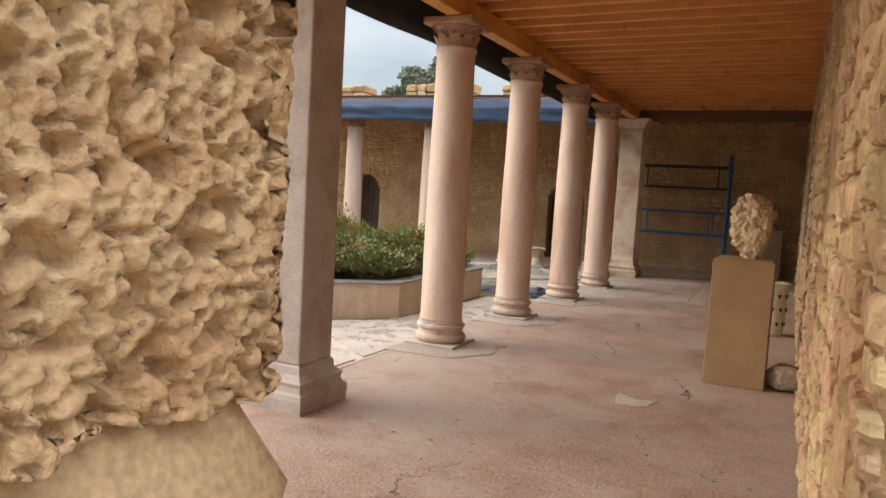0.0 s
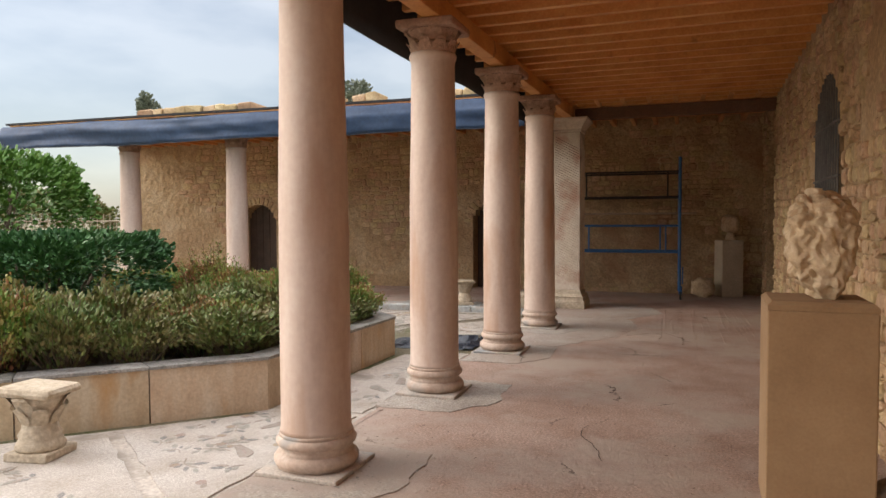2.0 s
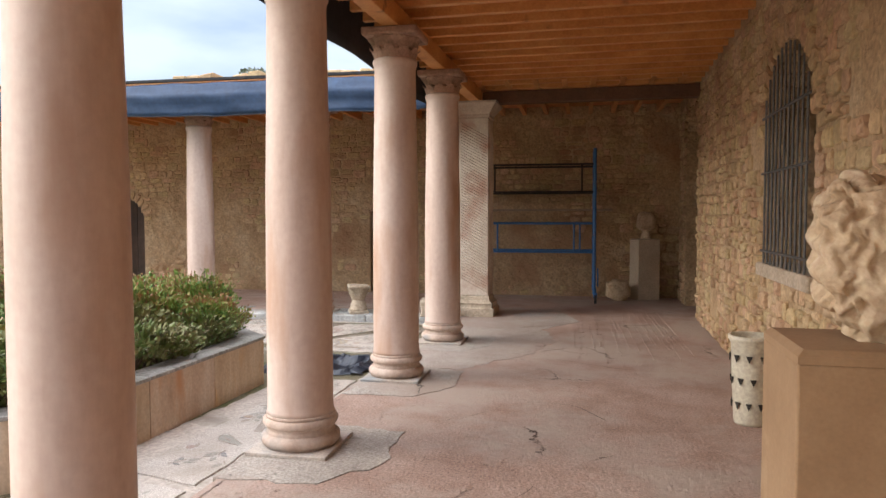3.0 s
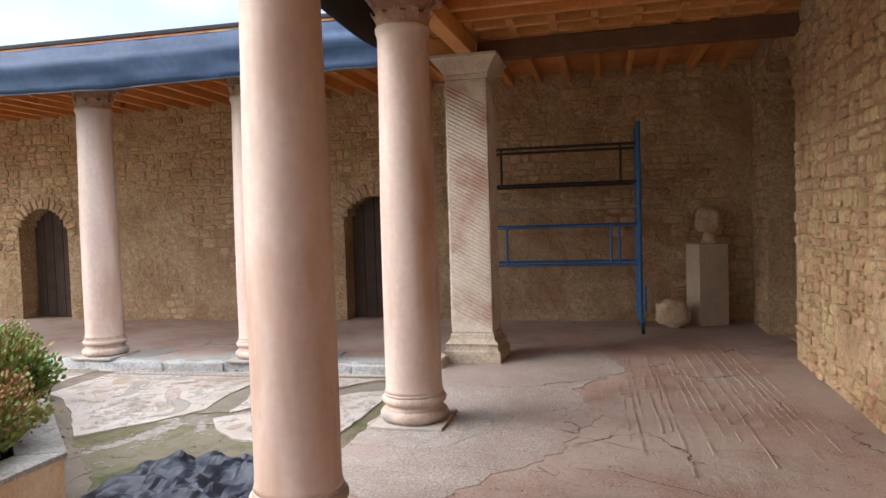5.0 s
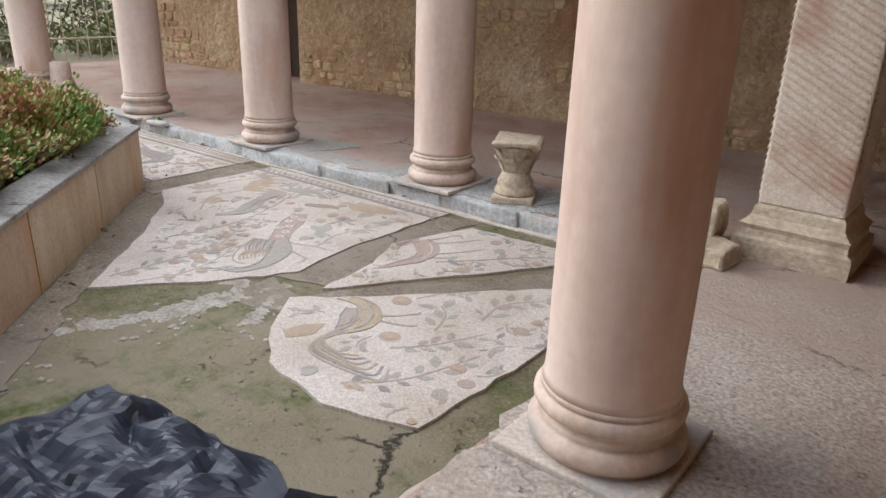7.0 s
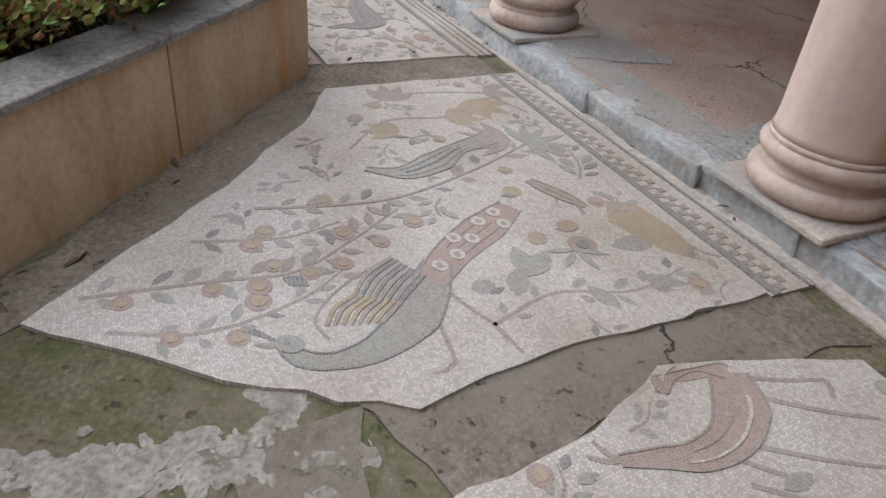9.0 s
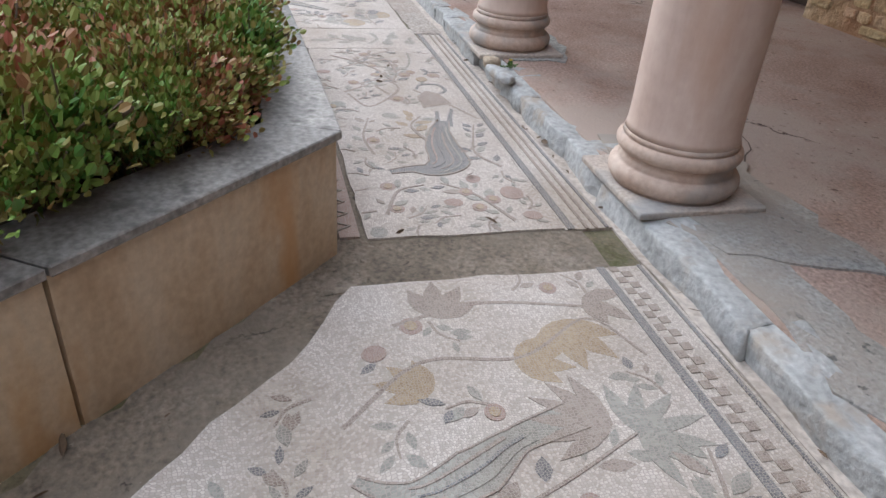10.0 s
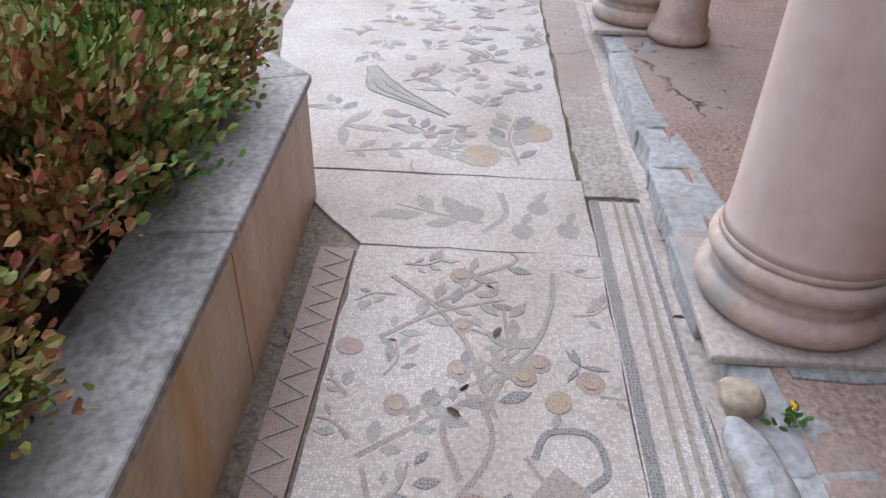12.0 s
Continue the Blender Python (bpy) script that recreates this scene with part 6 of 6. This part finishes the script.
while x > -13.6:
    L = rk.uniform(0.35, 1.0)
    d = rk.uniform(0.09, 0.13)
    bm = bmesh.new()
    box(bm, -L / 2 - 0.01, -d / 2, 0, L / 2 + 0.01, d / 2 + 0.10, 0.118, bevel=0.010)
    bmesh.ops.subdivide_edges(bm, edges=[e for e in bm.edges if e.calc_length() > 0.08], cuts=3, use_grid_fill=True)
    for v in bm.verts:
        w = Vector((x, 0, 0)) + v.co
        v.co += Vector((noise.noise(w * 6), noise.noise(w * 6 + Vector((5, 0, 0))), noise.noise(w * 8 + Vector((0, 5, 0))) * 0.45)) * 0.045
    ob = part("kerb_stone", bm, M_KERB, kerb, "", True)
    ob.matrix_basis = pose(x - L / 2, 14.685 + rk.uniform(-0.025, 0.02), -0.122, rk.uniform(-3, 3), rk.uniform(-0.6, 0.6), rk.uniform(-1.5, 1.5))
    x -= L

# crusts of old lime on the court's cement
rc2 = random.Random(91)


def crust(path, w, count, label):
    """A ragged crust: overlapping flat flakes along a line."""
    line, bm = smooth_line(path, 10), bmesh.new()
    for _ in range(count):
        p = line[rc2.randrange(len(line))] + Vector((rc2.gauss(0, w), rc2.gauss(0, w)))
        r_ = rc2.uniform(0.008, 0.05) * rc2.uniform(0.4, 1.0)
        m_ = Matrix.Translation((p.x, p.y, FLOOR_C + 0.001)) @ pose(0, 0, 0, 0, 0, rc2.uniform(0, 360)) @ Matrix.Diagonal((1, rc2.uniform(0.35, 0.8), rc2.uniform(0.06, 0.13), 1))
        bmesh.ops.create_icosphere(bm, subdivisions=2, radius=r_, matrix=m_)
    for v in bm.verts:
        v.co += Vector((noise.noise(v.co * 60), noise.noise(v.co * 60 + Vector((3, 0, 0))), 0)) * 0.012
    tagged(part("lime_crust", bm, M_LIME), label, "lime crust", kind="stuff")


CRUST = "ragged crust of pale lime on the court floor"
crust([(-5.15, 11.9), (-4.98, 12.20), (-4.93, 12.42), (-4.90, 12.62), (-4.84, 12.80)], 0.022, 330, CRUST)
crust([(-4.90, 12.30), (-4.84, 12.56), (-4.80, 12.78), (-4.76, 12.95)], 0.02, 260, CRUST)
crust([(-5.03, 12.78), (-4.96, 12.84), (-4.92, 12.80)], 0.012, 50, CRUST)
crust([(-4.70, 12.84), (-4.62, 12.70), (-4.52, 12.56)], 0.016, 90, CRUST)
bm = bmesh.new()
for _ in range(210):
    x, y = rc2.uniform(-5.3, -4.3), rc2.uniform(11.6, 12.95)
    if noise.noise((x * 3, y * 3, 1)) < 0.0 or y > 12.2 + (-5.3 - x) * -0.8:
        continue
    r_ = rc2.uniform(0.006, 0.022)
    bmesh.ops.create_icosphere(bm, subdivisions=1, radius=r_, matrix=Matrix.Translation((x, y, FLOOR_C + r_ * 0.1)) @ Matrix.Diagonal((1, rc2.uniform(0.5, 1.4), 0.35, 1)))
tagged(part("lime_crumbs", bm, M_LIME), "crumbs of pale lime scattered on mossy cement", "crumbs", kind="stuff")
for k, (x, y, sx, sy, sz, rz) in enumerate(((-8.90, 14.60, 0.10, 0.10, 0.07, 0), (-8.68, 14.585, 0.30, 0.10, 0.06, 8))):
    ob = part("kerb_fragment", lump((sx, sy, sz), 3, 0.18, 1.4, 31.0 + k), M_KERB if k else M_PALESTONE, smooth=True)
    ob.matrix_basis = pose(x, y, -0.012, 0, 0, rz)
    tagged(ob, "long grey stone lying on the broken kerb" if k else "round pale stone lying on the broken kerb", "stone", "kerb stones")
weed = empty("weed", pose(-8.84, 14.70, 0.0), "small green weed with a yellow flower by the kerb", "weed")
bm = bmesh.new()
tube(bm, (0, 0, 0), (-0.02, 0.005, 0.045), 0.002, 5)
part("stem", bm, M_WEED, weed)
vs, fs = leaves(26, lambda r: (Vector((r.gauss(0, 0.014), r.gauss(0, 0.014), 0.004 + 0.02 * r.random())), Vector((r.gauss(0, 1), r.gauss(0, 1), 0.6)).normalized()), 0.026, 0.4, 88, 0.5)
leaf_part("foliage", vs, fs, M_WEED, weed)
vs, fs = leaves(9, lambda r: (Vector((-0.02, 0.005, 0.045)), Vector((r.gauss(0, 1), r.gauss(0, 1), 0.3)).normalized()), 0.014, 0.2, 89, 0.6)
leaf_part("blossom", vs, fs, M_PETAL, weed, "yellow blossom")
drum = part("column_drum", lathe([(0.15, 0.0), (0.17, 0.03), (0.165, 0.07), (0.14, 0.09), (0.145, 0.12), (0.13, 0.15), (0.125, 0.34), (0.10, 0.36)], 28, 0.02), M_BASE, smooth=True)
drum.matrix_basis = pose(-11.66, 15.02, 0.0)
tagged(drum, "short broken column stump beside a column base", "column stump")

# fallen dry leaves and twigs
rl = random.Random(12)
for i in range(46):
    if i < 22:
        x, y, z = rl.uniform(-10, -5), rl.gauss(14.60, 0.02), MOS + 0.004
    elif i < 36:
        f = rl.random()
        x, y, z = -4.9 - 1.5 * f + rl.gauss(0, 0.05), 11.45 + 1.42 * f + 0.12 + rl.gauss(0, 0.05), FLOOR_C + 0.008
    else:
        x, y, z = rl.uniform(-9.5, -7), rl.uniform(13.7, 14.3), MOS + 0.006
    vs, fs = leaves(1, lambda r: (Vector((0, 0, 0.004)), Vector((1, 0, 0))), rl.uniform(0.03, 0.07), 0.25, 300 + i, 0.4)
    me = bpy.data.meshes.new("dry_leaf")
    me.from_pydata([tuple(Vector((v.x, v.y, max(0.001, v.z)))) for v in vs], [], fs)
    me.materials.append(M_DRY)
    ob = new("dry_leaf", me)
    ob.matrix_basis = pose(x, y, z, 0, 0, rl.uniform(0, 360))
    tagged(ob, "small dry brown leaf lying on the floor", "leaf", "fallen leaves")

# ---- ruined wall head behind the northern roof ----
bm = bmesh.new()
rs = random.Random(19)
x = -14.6
while x < 1.5:
    w = rs.uniform(0.25, 0.6)
    for lev in range(4):
        h = 0.20
        zb = 3.72 + lev * 0.20
        if lev >= 2 and noise.noise((x * 0.7, 4, 0)) < -0.05:
            continue
        v0 = len(bm.verts)
        y0 = 18.05 + rs.uniform(-0.05, 0.05)
        box(bm, x, y0, zb, x + w - 0.02, 18.75, zb + h * rs.uniform(0.85, 1.15), bevel=0.04)
    x += w
for v in bm.verts:
    v.co += Vector((noise.noise(v.co * 5), noise.noise(v.co * 5 + Vector((4, 0, 0))), noise.noise(v.co * 5 + Vector((0, 4, 0))))) * 0.05
rub = tagged(part("wall_ruin_top", bm, M_STONE_J), "broken pale stone wall head above the roof", "wall", kind="structure")
tagged(part("wall_north_back", boxes((-14.8, 18.37, -0.3, 1.2, 18.75, 3.75)), M_MORTAR), "back of the northern wall", "wall", kind="structure")


# ---- stones of the walls ----
def stone_shape(rng):
    """One stone on the wall plane: u, z within 0..1, depth along -x, 24 triangles."""
    ring = [(0, 0), (0.5, 0), (1, 0), (1, 0.5), (1, 1), (0.5, 1), (0, 1), (0, 0.5)]
    j = lambda k: rng.uniform(-k, k)
    pull = [rng.uniform(0.05, 0.30) for _ in range(8)]
    ring = [(u + (0.5 - u) * pull[i] * (1 if i % 2 == 0 else 0.25), z + (0.5 - z) * pull[i] * (1 if i % 2 == 0 else 0.25)) for i, (u, z) in enumerate(ring)]
    low = [(0.0, u + j(0.03), z + j(0.05)) for u, z in ring]
    mid_r = [(-0.7 + j(0.15), 0.5 + (u - 0.5) * 0.93 + j(0.02), 0.5 + (z - 0.5) * 0.90 + j(0.04)) for u, z in ring]
    top = [(-1.0 + j(0.22), 0.5 + (u - 0.5) * 0.72 + j(0.05), 0.5 + (z - 0.5) * 0.66 + j(0.06)) for u, z in ring]
    vs = low + mid_r + top + [(-1.05 + j(0.15), 0.5 + j(0.1), 0.5 + j(0.1))]
    fs = []
    for a in (0, 8):
        for i in range(8):
            k = (i + 1) % 8
            fs.append((a + i, a + 8 + i, a + 8 + k, a + k))
    for i in range(8):
        fs.append((16 + i, 24, 16 + (i + 1) % 8))
    return vs, fs


rs = random.Random(23)
SHAPES = [stone_shape(rs) for _ in range(14)]


def stone_courses(u0, u1, z0, z1, openings, rng, h_rng, l_rng, skip):
    """Rows of stones between openings, as (u, z, width, height)."""
    z = z0
    while z < z1 - 0.05:
        h = min(rng.uniform(*h_rng), z1 - z)
        u = u0 - rng.uniform(0, 0.2)
        while u < u1:
            w = rng.uniform(*l_rng)
            blocked = False
            for a, b, oz, sp, tp in openings:
                zc = z + h / 2
                if u + w > a and u < b and zc > oz - 0.02:
                    if zc < sp:
                        blocked = True
                    elif zc < tp + 0.2:
                        hw = (b - a) / 2 * math.sqrt(max(0.0, 1 - ((zc - sp) / (tp + 0.2 - sp)) ** 2)) + 0.04
                        mid_u = (a + b) / 2
                        blocked = u + w > mid_u - hw and u < mid_u + hw
            if not blocked and not skip(u + w / 2, z + h / 2):
                zz_ = z + 0.05 * noise.noise((u * 0.8, z * 2, 3)) + rng.uniform(-0.012, 0.012)
                if rng.random() < 0.22 and h > 0.11:
                    k = rng.uniform(0.4, 0.6)
                    yield u, zz_, w - 0.006, h * k
                    yield u, zz_ + h * k + 0.004, w - 0.006, h * (1 - k) - 0.006
                else:
                    yield u, zz_, w - 0.006, h * rng.uniform(0.86, 1.02)
            u += w
        z += h


def voussoirs(o, rng):
    a, b, oz, sp, tp = o
    n_ = 15
    for i in range(n_):
        t = math.pi * (i + 0.5) / n_
        cx, rz_, rx_ = (a + b) / 2, tp - sp, (b - a) / 2
        yield cx + rx_ * math.cos(t), sp + rz_ * math.sin(t), t, math.pi * (rx_ + rz_) / 2 / n_ * 0.92, rng.uniform(0.17, 0.24)


def joined_stones(name, m, spec, arches, depth, rng, mat, label, parent):
    vs, fs = [], []
    for u, z, w, h in spec:
        sv, sf = SHAPES[rng.randrange(14)]
        k, d = len(vs), rng.uniform(*depth)
        vs += [(x * d, u + yy * w, z + zz_ * h) for x, yy, zz_ in sv]
        fs += [tuple(k + i for i in f) for f in sf]
    for o in arches:
        for cu, cz, t, w, L in voussoirs(o, rng):
            sv, sf = SHAPES[rng.randrange(14)]
            k, d = len(vs), depth[1]
            for x, yy, zz_ in sv:
                r_, s_ = zz_ * L, (yy - 0.5) * w
                vs.append((x * d, cu + r_ * math.cos(t) - s_ * math.sin(t), cz + r_ * math.sin(t) + s_ * math.cos(t)))
            fs += [tuple(k + i for i in f) for f in sf]
    me = bpy.data.meshes.new(name)
    me.from_pydata(vs, [], fs)
    me.materials.append(mat)
    ob = new(name, me)
    ob.parent = parent
    tagged(ob, label, kind="stuff")
    return ob


near = (5.0, 7.5)
r1 = random.Random(31)
plaster = lambda u, z: noise.noise((u * 0.55, z * 0.7, 8)) > 0.42
spec = list(stone_courses(1.65, 17.6, 0.02, 3.42, E_OPEN, r1, (0.09, 0.17), (0.08, 0.27), plaster))
close = [s for s in spec if near[0] < s[0] < near[1]][:300]
rest = [s for s in spec if s not in close]
joined_stones("rubble_facing", EAST, rest, E_OPEN, (0.012, 0.042), r1, M_STONE_J, "ochre rubble stones with deep joints", w_east)
r2 = random.Random(32)
patchy = lambda u, z: noise.noise((u * 0.45, z * 0.6, 2)) + 0.5 * noise.noise((u * 1.7, z * 1.9, 5)) > 0.02
specn = list(stone_courses(0.05, 15.6, 0.02, 3.6, N_OPEN, r2, (0.08, 0.19), (0.08, 0.32), patchy))
joined_stones("rubble_facing", NORTH, specn, N_OPEN, (0.006, 0.024), r2, M_STONE_J, "ochre rubble stones with plaster patches", w_north)
# quoins of the opening at the far end and a rough recessed joint
meshes = []
for k, (sv, sf) in enumerate(SHAPES):
    me = bpy.data.meshes.new("stone")
    me.from_pydata(sv, [], sf)
    me.materials.append(M_STONE)
    meshes.append(me)
r3 = random.Random(33)
for u, z, w, h in close:
    ob = new("stone", meshes[r3.randrange(14)])
    ob.parent = w_east
    ob.matrix_basis = Matrix.LocRotScale((0, u, z), None, (r3.uniform(0.012, 0.042), w, h))
